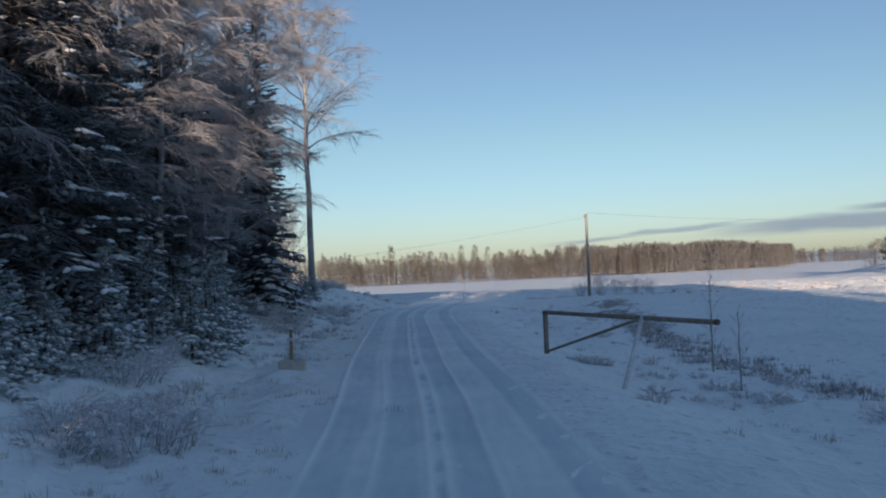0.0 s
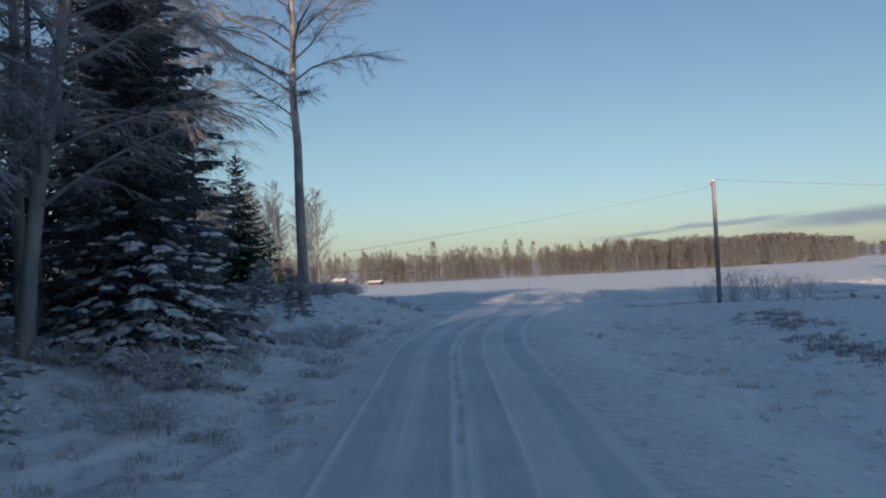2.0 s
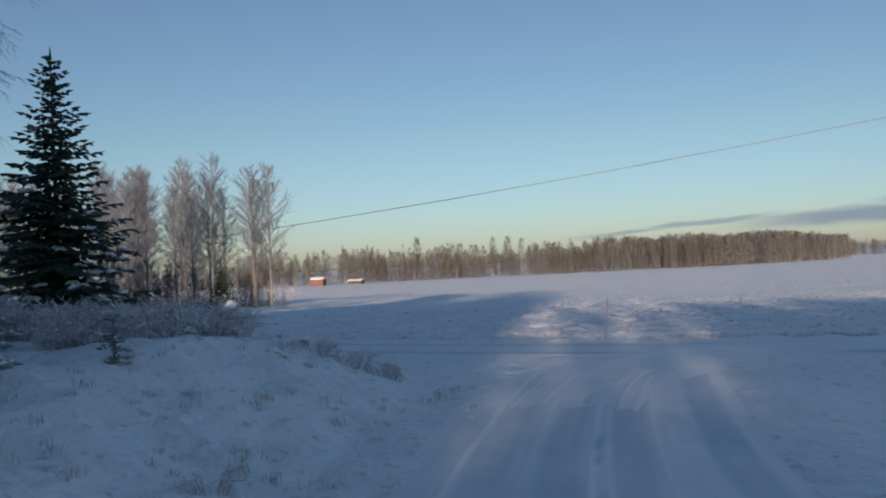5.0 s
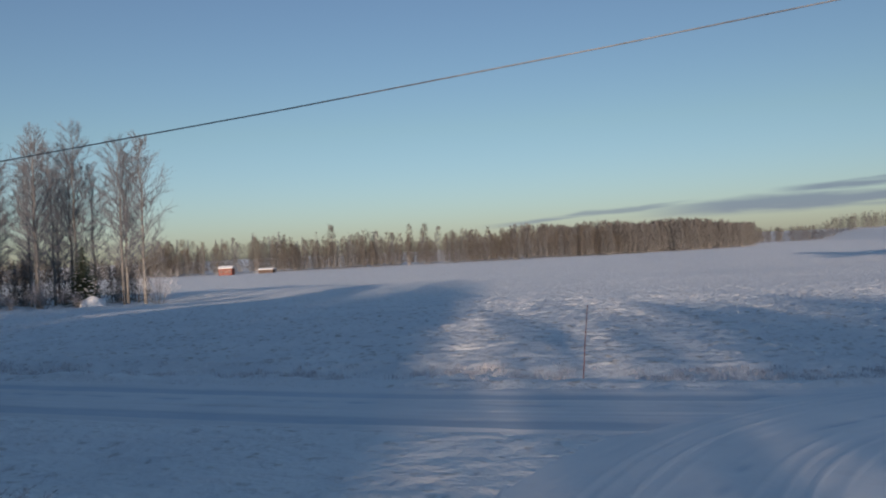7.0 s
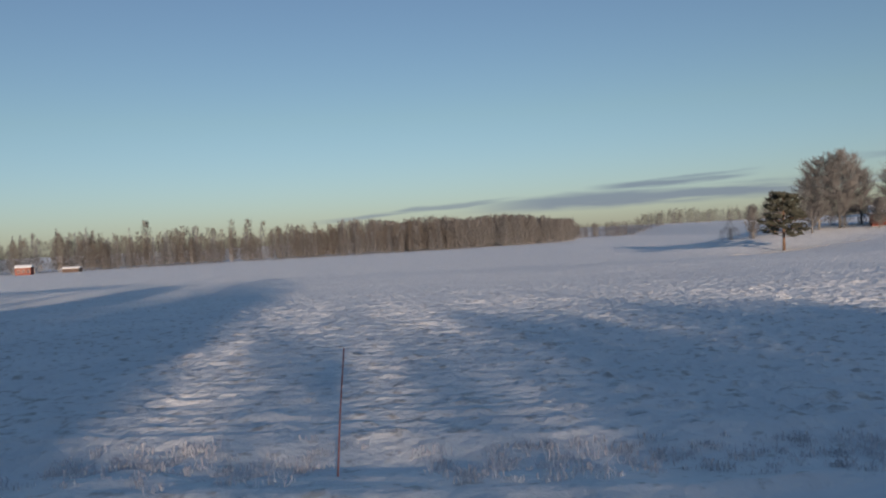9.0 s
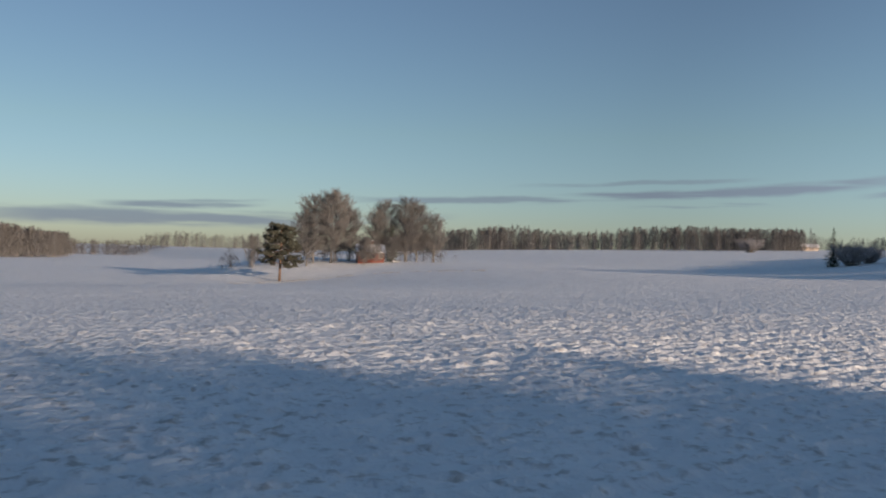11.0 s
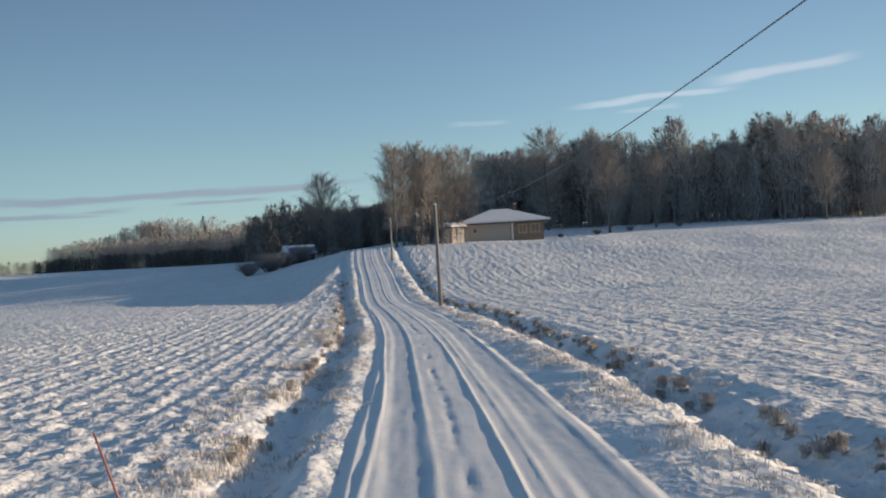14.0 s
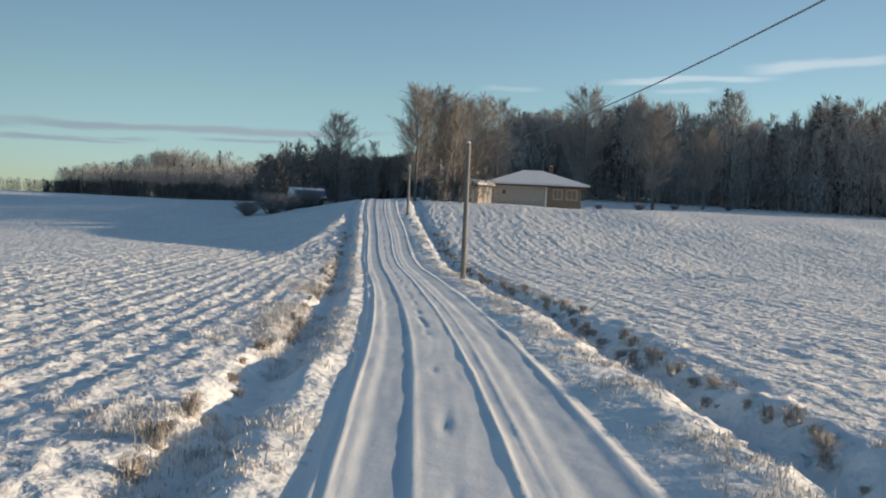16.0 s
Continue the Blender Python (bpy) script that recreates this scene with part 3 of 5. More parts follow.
# ---- trees ----
def bare_tree_meshes(seed, height, radius, first, spread, limbs=16, twigs=9, sprigs=5, rise=0.9, droop=0.0, lean=(0, 0), bark=None, frost=None, thin=1.0, domed=False):
    """Trunk and crown of a leafless, frosted tree standing at the origin."""
    rng = random.Random(seed)
    trunk, crown = Shape(), Shape()
    n = 10
    wob = [Vector((rng.uniform(-1, 1), rng.uniform(-1, 1), 0)) * 0.012 * height * (i / n) for i in range(n + 1)]
    axis = [Vector((lean[0] * (i / n) ** 1.2, lean[1] * (i / n) ** 1.2, height * i / n)) + wob[i] for i in range(n + 1)]
    axis[0].z = -0.4
    rad = [radius * (1.25 if i == 0 else 1.0) * (1 - i / n) ** 0.8 + 0.012 for i in range(n + 1)]
    trunk.tube(axis, rad, 9)

    def on_axis(h):
        t = min(max(h / height, 0), 0.999) * n
        i = int(t)
        return axis[i].lerp(axis[i + 1], t - i), rad[i] + (rad[i + 1] - rad[i]) * (t - i)

    for k in range(limbs):
        h = first + (height * 0.97 - first) * (k + rng.uniform(0, 0.9)) / limbs
        p, r = on_axis(h)
        f = (h - first) / (height - first)
        length = spread * (0.55 + 0.75 * math.sin(math.pi * (0.18 + 0.75 * f))) * rng.uniform(0.65, 1.1)
        if domed:
            length = spread * (0.25 + math.sin(math.pi * (0.22 + 0.74 * f))) * rng.uniform(0.7, 1.05)
        a = k * 2.4 + rng.uniform(-0.5, 0.5)
        up = rise * rng.uniform(0.7, 1.25) * (0.6 + 0.9 * f)
        way = Vector((math.cos(a), math.sin(a), up)).normalized()
        limb = [p]
        for s in range(4):
            way = (way + Vector((rng.uniform(-0.3, 0.3), rng.uniform(-0.3, 0.3), rng.uniform(-0.14, 0.2) - droop * s * 0.2))).normalized()
            limb.append(limb[-1] + way * length / 4)
        lr = max(0.012, min(r * 0.45, 0.012 + length * (0.012 if droop < 0.5 else 0.005)))
        crown.tube(limb, [lr * (1 - 0.2 * s) for s in range(5)], 4, False)
        for t in range(twigs):
            u = (0.25 + 0.75 * (t + rng.random()) / twigs) * 4
            i = min(int(u), 3)
            q = limb[i].lerp(limb[i + 1], u - i)
            base_way = (limb[i + 1] - limb[i]).normalized()
            b = (base_way + Vector((rng.uniform(-1.1, 1.1), rng.uniform(-1.1, 1.1), rng.uniform(-0.4, 0.8) - droop))).normalized()
            tl = length * rng.uniform(0.20, 0.42)
            mid = q + b * tl * 0.5
            tip = mid + (b + Vector((0, 0, 0.15 - 0.8 * droop))).normalized() * tl * 0.5
            crown.tube([q, mid, tip], [0.014 * thin, 0.011 * thin, 0.006], 3, False)
            for s in range(sprigs):
                o = q.lerp(mid, rng.random()) if s % 2 else mid.lerp(tip, rng.random())
                w = (b + Vector((rng.uniform(-0.9, 0.9), rng.uniform(-0.9, 0.9), rng.uniform(-0.4, 0.6) - 1.6 * droop))).normalized()
                crown.twig(o, o + w * tl * rng.uniform(0.25, 0.6), 0.011 * thin)
    return trunk.mesh("trunk", bark or BARK_BIRCH, True), crown.mesh("crown", frost or FROST_TWIG)


def spruce_meshes(seed, height, radius, bare=0.4, step=0.42, per=7, snow=0.6, needles=None, open_low=0.0, fine=1.0, snow_top=1.6, heaped=1.0):
    """Trunk, boughs and snow load of a spruce standing at the origin."""
    rng = random.Random(seed)
    trunk, boughs, load = Shape(), Shape(), Shape()
    trunk.tube([(0, 0, -0.3), (0, 0, height * 0.5), (0, 0, height)], [0.012 * height + 0.02, 0.007 * height + 0.01, 0.012], 7)
    z, turn = bare, 0.0
    while z < height * 0.985:
        f = (z - bare) / (height - bare)
        reach = radius * (1 - f) ** 0.85 * (1 - open_low * (1 - min(f * 5, 1))) + 0.05
        count = max(4, int(per * (0.55 + 0.6 * (1 - f))))
        for k in range(count):
            a = turn + 2 * math.pi * (k + rng.uniform(-0.3, 0.3)) / count
            length = reach * rng.uniform(0.55, 1.2)
            out = Vector((math.cos(a), math.sin(a), 0))
            side = Vector((-out.y, out.x, 0))
            sag = (0.62 - 0.8 * f) * length * rng.uniform(0.5, 1.35)
            z0 = z + rng.uniform(-0.5, 0.5) * step
            curve = lambda u: out * length * u + Vector((0, 0, z0 - sag * (u**1.2) + 0.16 * length * u**3))  # noqa: E731
            n = max(3, min(int(9 / fine), int(length / (0.26 * fine))))
            for s in range(n):
                u = (s + 0.55) / n
                p, w = curve(u), length * 0.30 * (1.08 - u * 0.75)
                for sg in (-1, 1):
                    tip = p + side * sg * w * rng.uniform(0.6, 1.1) + out * w * rng.uniform(0.3, 0.8) - Vector((0, 0, w * rng.uniform(0.15, 0.6)))
                    boughs.spindle(p, tip, (0.055 + 0.03 * length) * fine, 0.05 * fine)
                if snow and u > 0.3 and rng.random() < snow * max(0.12 if snow_top < 2 else 0.03, 1 - snow_top * f):
                    for sg in (-1, 0, 1):
                        q = p + Vector((0, 0, 0.05 + 0.015 * length))
                        tip = q + side * sg * w * rng.uniform(0.5, 0.9) + out * w * rng.uniform(0.4, 0.9) - Vector((0, 0, w * rng.uniform(0.1, 0.35)))
                        load.spindle(q - out * 0.06, tip, (0.05 + 0.035 * length * rng.uniform(0.5, 1.2)) * fine * heaped, (0.035 + 0.02 * length) * fine * heaped)
            boughs.spindle(curve(0.7), curve(1.0) + out * 0.12, 0.07, 0.05)
        turn += 0.7
        z += step * (1.1 - 0.55 * f)
    boughs.spindle(Vector((0, 0, height * 0.95)), Vector((0, 0, height * 1.02)), 0.05, 0.05)
    return trunk.mesh("trunk", BARK_DARK, True), boughs.mesh("crown", needles or NEEDLES), load.mesh("snow_load", SNOW_SOFT, True) if snow else None


def pine_meshes(seed, height, radius):
    rng = random.Random(seed)
    trunk, crown = Shape(), Shape()
    trunk.tube([(0, 0, -0.3), (0.05, 0, height * 0.3), (0.12, 0.05, height * 0.6), (0.05, 0.1, height * 0.97)], [0.17, 0.14, 0.09, 0.03], 8)
    for k in range(46):
        f = (k + rng.random()) / 46
        z = height * (0.24 + 0.72 * f)
        a = k * 2.4
        length = radius * (0.55 + 0.6 * math.sin(math.pi * min(1, 0.30 + 0.72 * f))) * rng.uniform(0.7, 1.1)
        d = Vector((math.cos(a), math.sin(a), rng.uniform(-0.05, 0.35)))
        p = Vector((0.08, 0.05, z))
        tip = p + d * length
        trunk.tube([p, p.lerp(tip, 0.5) - Vector((0, 0, 0.05)), tip], [0.045, 0.03, 0.015], 4, False)
        for c in range(15):
            q = p.lerp(tip, rng.uniform(0.45, 1.05)) + Vector((rng.uniform(-0.3, 0.3), rng.uniform(-0.3, 0.3), rng.uniform(-0.1, 0.25)))
            for s in range(7):
                w = Vector((rng.uniform(-1, 1), rng.uniform(-1, 1), rng.uniform(-0.25, 1))).normalized()
                crown.spindle(q, q + w * rng.uniform(0.25, 0.45), 0.07, 0.07)
    return trunk.mesh("trunk", BARK_PINE, True), crown.mesh("crown", NEEDLES_PINE)


def bush_meshes(seed, height, radius, stems=16, frost=None, fine=7, thick=1.0):
    """A many-stemmed leafless bush."""
    rng = random.Random(seed)
    stemsh, crown = Shape(), Shape()
    for k in range(stems):
        a, out = rng.uniform(0, 6.283), rng.uniform(0.1, 1.0) * radius
        top = Vector((math.cos(a) * out, math.sin(a) * out, height * rng.uniform(0.55, 1.05)))
        foot = Vector((math.cos(a) * out * 0.25, math.sin(a) * out * 0.25, -0.15))
        mid = foot.lerp(top, 0.5) + Vector((0, 0, height * 0.08))
        stemsh.tube([foot, mid, top], [0.013 * thick, 0.010 * thick, 0.005], 4, False)
        for t in range(fine):
            p = mid.lerp(top, rng.random()) if t % 3 else foot.lerp(mid, rng.uniform(0.4, 1))
            w = Vector((rng.uniform(-1, 1), rng.uniform(-1, 1), rng.uniform(0.1, 1.0))).normalized()
            q = p + w * height * rng.uniform(0.14, 0.3)
            crown.twig(p, q, 0.014 * thick)
            for s in range(4):
                o = p.lerp(q, rng.uniform(0.3, 0.95))
                w2 = (w + Vector((rng.uniform(-0.9, 0.9), rng.uniform(-0.9, 0.9), rng.uniform(-0.4, 0.6)))).normalized()
                crown.twig(o, o + w2 * height * rng.uniform(0.06, 0.14), 0.010 * thick)
    return stemsh.mesh("stem", BARK_ASPEN), crown.mesh("crown", frost or FROST_TWIG)


def brush_meshes(seed, height, radius, stems=70, frost=None):
    """Low tangled brushwood: thin stems that arch over under rime and snow."""
    rng = random.Random(seed)
    stemsh, crown, load = Shape(), Shape(), Shape()
    for k in range(stems):
        a, out = rng.uniform(0, 6.283), radius * math.sqrt(rng.uniform(0.02, 1.0))
        foot = Vector((math.cos(a) * out * 0.6, math.sin(a) * out * 0.6, -0.12))
        b = a + rng.uniform(-1.0, 1.0)
        way = Vector((math.cos(b), math.sin(b), 0))
        h = height * rng.uniform(0.5, 1.05) * (1 - 0.35 * out / radius)
        reach = height * rng.uniform(0.2, 0.8)
        mid = foot + way * reach * 0.4 + Vector((0, 0, h * 0.8))
        tip = foot + way * reach + Vector((0, 0, h * rng.uniform(0.7, 1.1)))
        stemsh.tube([foot, mid, tip], [0.012, 0.009, 0.004], 4, False)
        for t in range(11):
            q = mid.lerp(tip, rng.random()) if t % 2 else foot.lerp(mid, rng.uniform(0.25, 1))
            w = (way * 0.5 + Vector((rng.uniform(-1, 1), rng.uniform(-1, 1), rng.uniform(-0.3, 0.9)))).normalized()
            e2 = q + w * height * rng.uniform(0.12, 0.32)
            crown.twig(q, e2, 0.009)
            for s in range(4):
                o = q.lerp(e2, rng.uniform(0.2, 0.95))
                w2 = (w + Vector((rng.uniform(-0.9, 0.9), rng.uniform(-0.9, 0.9), rng.uniform(-0.6, 0.5)))).normalized()
                crown.twig(o, o + w2 * height * rng.uniform(0.05, 0.13), 0.007)
            if rng.random() < 0.12:
                load.spindle(q - w * 0.03, q + w * height * rng.uniform(0.08, 0.16), 0.035, 0.03)
    return stemsh.mesh("stem", FROST_TWIG), crown.mesh("crown", frost or FROST_TWIG), load.mesh("snow_load", SNOW_SOFT)


def stand(name, meshes, label, category, x, y, turn=0.0, size=1.0, group="", sink=0.0, names=("trunk", "crown", "snow_load")):
    """Sets a tree or bush on the ground at (x, y)."""
    ob = thing(name, label, category, group, at=(x, y, spot(x, y) - sink), turn=turn, size=size)
    for nm, me in zip(names, meshes):
        if me:
            pt = part(nm, me, None, ob)
            if nm == "snow_load" or name == "weed":
                tagged(pt, kind="stuff")
    return ob


# the tall birch beside the lane
BIG_BIRCH = bare_tree_meshes(11, 23.0, 0.22, 7.9, 4.4, 40, 30, 15, rise=1.15, droop=0.29, lean=(0.3, -0.2), bark=BARK_GREY, frost=GREY_TWIG, thin=0.6)
stand("birch", BIG_BIRCH, "tall bare birch with frosted twigs beside the lane", "tree", -6.9, 24.3, 200, group="birches by the lane")
LEAN_BIRCH = bare_tree_meshes(12, 17.0, 0.15, 3.2, 3.0, 42, 16, 9, rise=0.6, droop=0.6, lean=(1.4, 0.4), frost=FROST_TWIG, thin=0.7)
LEANING_BIRCH = bare_tree_meshes(14, 16.0, 0.145, 2.6, 3.2, 66, 24, 16, rise=0.6, droop=0.45, lean=(2.9, 0.0), bark=BARK_GREY, frost=VEIL_TWIG, thin=0.6)
stand("birch", LEANING_BIRCH, "leaning pale birch veiled in drooping rimed twigs by the forest edge", "tree", -1.7, 4.3, 46, group="birches by the lane")
stand("birch", LEAN_BIRCH, "birch with drooping frosted twigs among the spruces", "tree", -4.5, -1.5, 140, 0.95, group="birches by the lane")
stand("birch", LEAN_BIRCH, "pale birch trunk at the forest edge", "tree", 0.6, -4.9, 200, 0.85, group="birches by the lane")
stand("birch", LEAN_BIRCH, "birch with drooping frosted twigs behind the spruces", "tree", -12.0, 9.5, 260, 0.75, group="birches by the lane")
stand("birch", BIG_BIRCH, "tall birch deep in the wood", "tree", -14.0, 6.0, 30, 0.7, group="birches by the lane")
VEIL_BIRCH = bare_tree_meshes(13, 16.5, 0.13, 2.6, 3.3, 58, 20, 14, rise=0.55, droop=0.5, lean=(0.7, 0.3), frost=VEIL_TWIG, thin=0.6)
for x, y, s in ((1.8, -9.6, 0.8), (1.2, -6.6, 0.9), (0.8, -3.2, 0.85), (-1.0, 1.2, 0.9), (-3.4, 6.0, 0.95), (1.4, -15.6, 0.9), (-16.0, 29.5, 0.8)):
    stand("birch", VEIL_BIRCH, "birch hung with a grey veil of rimed twigs", "tree", x, y, x * 71 % 360, s, group="birches by the lane")
for x, y, s in ((-18.6, 31.2, 0.95), (-21.0, 33.0, 1.0), (-4.6, 7.6, 0.78), (0.4, -8.6, 0.8), (-0.6, -0.6, 0.72), (2.2, -12.2, 0.8), (-7.2, 2.6, 0.85), (-9.5, -6.5, 1.05), (-12.5, 18.5, 0.6), (-10.0, 8.0, 0.75)):
    stand("birch", LEAN_BIRCH, "birch with drooping frosted twigs among the spruces", "tree", x, y, x * 53 % 360, s, group="birches by the lane")

SPRUCE_BIG = spruce_meshes(21, 15.0, 3.0, 0.35, 0.38, 10, 0.22, NEEDLES_DIM, fine=0.85)
SPRUCE_MID = spruce_meshes(22, 10.5, 2.7, 0.3, 0.40, 8, 0.4)
SPRUCE_TALL = spruce_meshes(23, 18.0, 3.0, 3.0, 0.46, 9, 0.10, NEEDLES_DIM, fine=0.75)
SPRUCE_DARK = spruce_meshes(28, 15.0, 3.1, 0.8, 0.36, 11, 0.12, NEEDLES, fine=0.8)
SPRUCE_FREE = spruce_meshes(26, 10.8, 3.5, 0.3, 0.34, 12, 0.22, NEEDLES)
SPRUCE_SNOWY = spruce_meshes(27, 18.5, 2.1, 0.25, 0.34, 11, 0.95, NEEDLES_DIM, fine=0.58, snow_top=4.2, heaped=1.4)
SPRUCE_YOUNG = spruce_meshes(24, 3.2, 1.25, 0.1, 0.26, 7, 1.0, NEEDLES_RIME)
SPRUCE_BABY = spruce_meshes(25, 1.5, 0.6, 0.05, 0.20, 6, 1.0, NEEDLES_RIME)

stand("spruce", SPRUCE_BIG, "large dark spruce with snow-laden lower boughs", "tree", -3.7, 9.6, 0, 1.0, "spruces at the forest edge")
stand("spruce", SPRUCE_SNOWY, "large spruce with thick snow on its lowest boughs", "tree", -0.85, 6.55, 70, 0.85, "spruces at the forest edge", 0.45)
stand("spruce", SPRUCE_FREE, "dark green spruce standing free behind the birch", "tree", -20.3, 40.2, 40, 1.0, "spruces at the forest edge")
for x, y, s, m in ((1.6, -7.6, 0.8, SPRUCE_TALL), (2.4, -10.6, 0.85, SPRUCE_TALL), (0.2, -2.2, 0.8, SPRUCE_TALL), (1.2, -12.8, 0.9, SPRUCE_BIG), (-1.0, -5.4, 0.95, SPRUCE_TALL), (2.6, -14.2, 0.8, SPRUCE_TALL), (-5.7, 12.7, 0.9, SPRUCE_SNOWY), (-16.4, 26.8, 1.1, SPRUCE_DARK), (-13.8, 23.2, 1.05, SPRUCE_DARK), (-18.5, 29.5, 0.7, SPRUCE_TALL), (-16.5, 23.5, 1.1, SPRUCE_TALL), (-8.0, 5.5, 0.7, SPRUCE_TALL), (-6.0, -1.0, 0.95, SPRUCE_BIG), (-3.2, -6.2, 0.85, SPRUCE_TALL), (-10.5, 16.5, 0.85, SPRUCE_BIG), (-11.5, -3.0, 0.8, SPRUCE_TALL), (-14.0, 12.0, 0.7, SPRUCE_BIG), (-0.5, -10.5, 0.9, SPRUCE_BIG), (-5.0, 2.2, 0.75, SPRUCE_TALL), (-2.4, -8.4, 0.8, SPRUCE_BIG), (-8.5, 9.5, 0.65, SPRUCE_TALL), (-13.5, -8.0, 1.0, SPRUCE_TALL), (-12.0, 7.0, 0.75, SPRUCE_BIG), (2.2, -15.5, 0.85, SPRUCE_TALL), (-15.0, 2.0, 1.0, SPRUCE_TALL), (-17.5, 20.0, 0.9, SPRUCE_BIG), (-22.0, 8.0, 1.0, SPRUCE_TALL), (-23.0, 41.5, 0.62, SPRUCE_MID), (-27.0, 41.0, 0.7, SPRUCE_MID), (-26.0, 25.0, 0.8, SPRUCE_BIG), (-9.0, -10.0, 1.0, SPRUCE_BIG), (-18.0, -6.0, 1.0, SPRUCE_BIG), (-28.0, 16.0, 0.95, SPRUCE_TALL), (-30.0, 41.0, 0.8, SPRUCE_MID)):
    stand("spruce", m, "dark spruce in the wood beside the lane", "tree", x, y, x * 37 % 360, s, "spruces at the forest edge")
rng = random.Random(5)
for x, y, s in ((4.6, -7.4, 0.8), (3.9, -5.6, 0.85), (3.2, -4.0, 0.9), (2.4, -2.4, 0.8), (1.0, 0.6, 0.7), (5.6, -14.6, 0.7), (3.4, -7.6, 0.8), (4.4, -10.4, 0.75), (2.8, -6.4, 0.7), (1.2, -4.2, 0.8), (0.0, 1.6, 0.8), (-2.4, 3.0, 0.9), (5.0, -13.6, 0.55), (3.2, -10.8, 1.0), (2.0, -5.6, 0.9), (0.6, -2.2, 1.0), (3.6, -9.2, 0.8), (1.4, -8.8, 1.0), (-1.6, 0.8, 0.9), (-3.4, 4.0, 0.8), (4.8, -12.6, 0.6), (2.4, -12.6, 0.9), (-0.8, -4.6, 1.1), (-2.0, 8.8, 0.55), (4.4, -16.5, 0.9), (1.0, -15.0, 1.1)):
    stand("young_spruce", SPRUCE_YOUNG, "young spruce bowed under snow", "tree", x, y, rng.uniform(0, 360), s, "young spruces under the wood")
for x, y, s in ((-10.4, 27.0, 0.9), (-6.6, 22.6, 0.7), (-7.6, 27.6, 0.45), (-5.0, 19.6, 0.4), (-5.6, 21.6, 0.9), (-8.4, 23.4, 1.1), (-9.5, 25.2, 1.0), (-5.2, 17.6, 0.8), (-7.4, 18.6, 1.0), (-8.6, 26.0, 0.8), (-11.8, 29.0, 1.0)):
    stand("young_spruce", SPRUCE_BABY, "small snowy spruce seedling on the bank", "tree", x, y, rng.uniform(0, 360), s * 1.2, "young spruces under the wood")

# aspens across the field road
ASPENS = [bare_tree_meshes(31 + k, 17.0 + k, 0.155, 3.8, 3.1, 60, 15, 8, rise=1.15, bark=BARK_ASPEN, frost=GREY_TWIG, thin=0.85, domed=True) for k in range(3)]
for k, (x, y, s) in enumerate(((-45.0, 94.5, 0.92), (-43.5, 95.5, 0.90), (-50.0, 95.0, 0.93), (-52.0, 97.0, 0.9), (-56.5, 97.0, 0.8), (-58.0, 94.0, 0.85), (-61.0, 97.0, 1.02), (-63.5, 94.0, 0.95), (-66.0, 98.0, 0.85), (-69.0, 92.0, 0.9), (-72.0, 97.0, 0.85), (-76.0, 93.0, 0.9), (-80.0, 98.0, 0.95), (-48.0, 79.0, 0.75), (-54.0, 82.0, 0.8), (-60.0, 84.0, 0.75), (-85.0, 92.0, 0.9), (-66.0, 84.0, 0.8), (-90.0, 97.0, 0.9), (-47.2, 98.5, 0.85), (-51.0, 91.0, 0.88), (-53.5, 94.0, 0.95), (-55.0, 90.0, 0.85), (-57.0, 101.0, 0.9), (-59.5, 90.5, 0.92), (-62.0, 87.5, 0.9), (-64.5, 101.0, 0.95), (-67.5, 88.0, 0.9), (-70.5, 86.0, 0.85), (-74.0, 88.0, 0.9), (-79.0, 86.0, 0.9), (-54.5, 104.0, 0.85), (-68.5, 104.0, 0.9), (-61.0, 107.0, 0.9))):
    stand("aspen", ASPENS[k % 3], "bare aspen with a frosted crown in a row", "tree", x, y, k * 77 % 360, s * 0.93, "aspens across the road")
stand("spruce", SPRUCE_FREE, "small dark spruce among the aspens", "tree", -48.4, 93.6, 0, 0.5)

PINE = pine_meshes(41, 6.6, 2.3)
stand("pine", PINE, "lone pine with an orange trunk out in the field", "tree", 71.0, 216.4, 0, 1.9)

BUSHES = [bush_meshes(51 + k, 2.0, 1.3, 26, FROST_TWIG, 9, 0.7) for k in range(2)] + [bush_meshes(55, 2.2, 1.6, 30, FROST_PALE, 9, 0.7)]
for k, (x, y, s, lab) in enumerate(((10.3, 37.6, 0.75, "frosted bush at the foot of the utility pole"), (11.6, 38.4, 0.7, "frosted bush at the foot of the utility pole"), (9.0, 37.4, 0.5, "frosted bush at the foot of the utility pole"), (12.9, 38.2, 0.62, "frosted bush at the foot of the utility pole"), (13.9, 38.5, 0.5, "frosted bush at the foot of the utility pole"),
        (-41.0, 93.5, 1.2, "frosted bush beside the aspens"), (-52.0, 92.0, 0.9, "frosted bush beside the aspens"), (-57.0, 90.0, 1.1, "frosted bush beside the aspens"), (-63.0, 89.0, 1.2, "frosted bush beside the aspens"))):
    stand("bush", BUSHES[2 if k < 5 else k % 3], lab, "bush", x, y, k * 61 % 360, s, names=("stem", "crown"))
rnga = random.Random(37)
for k in range(22):
    stand("bush", BUSHES[k % 2], "low frosted bush under the aspens", "bush", rnga.uniform(-84, -44), rnga.uniform(86, 95), k * 61 % 360, rnga.uniform(0.6, 1.1), "bushes under the aspens", names=("stem", "crown"))
BRUSH = [brush_meshes(151, 1.1, 1.8, 80, FROST_PALE), brush_meshes(152, 1.0, 1.5, 70, FROST_PALE), brush_meshes(153, 0.55, 0.9, 40, FROST_PALE)]
rngc = random.Random(29)
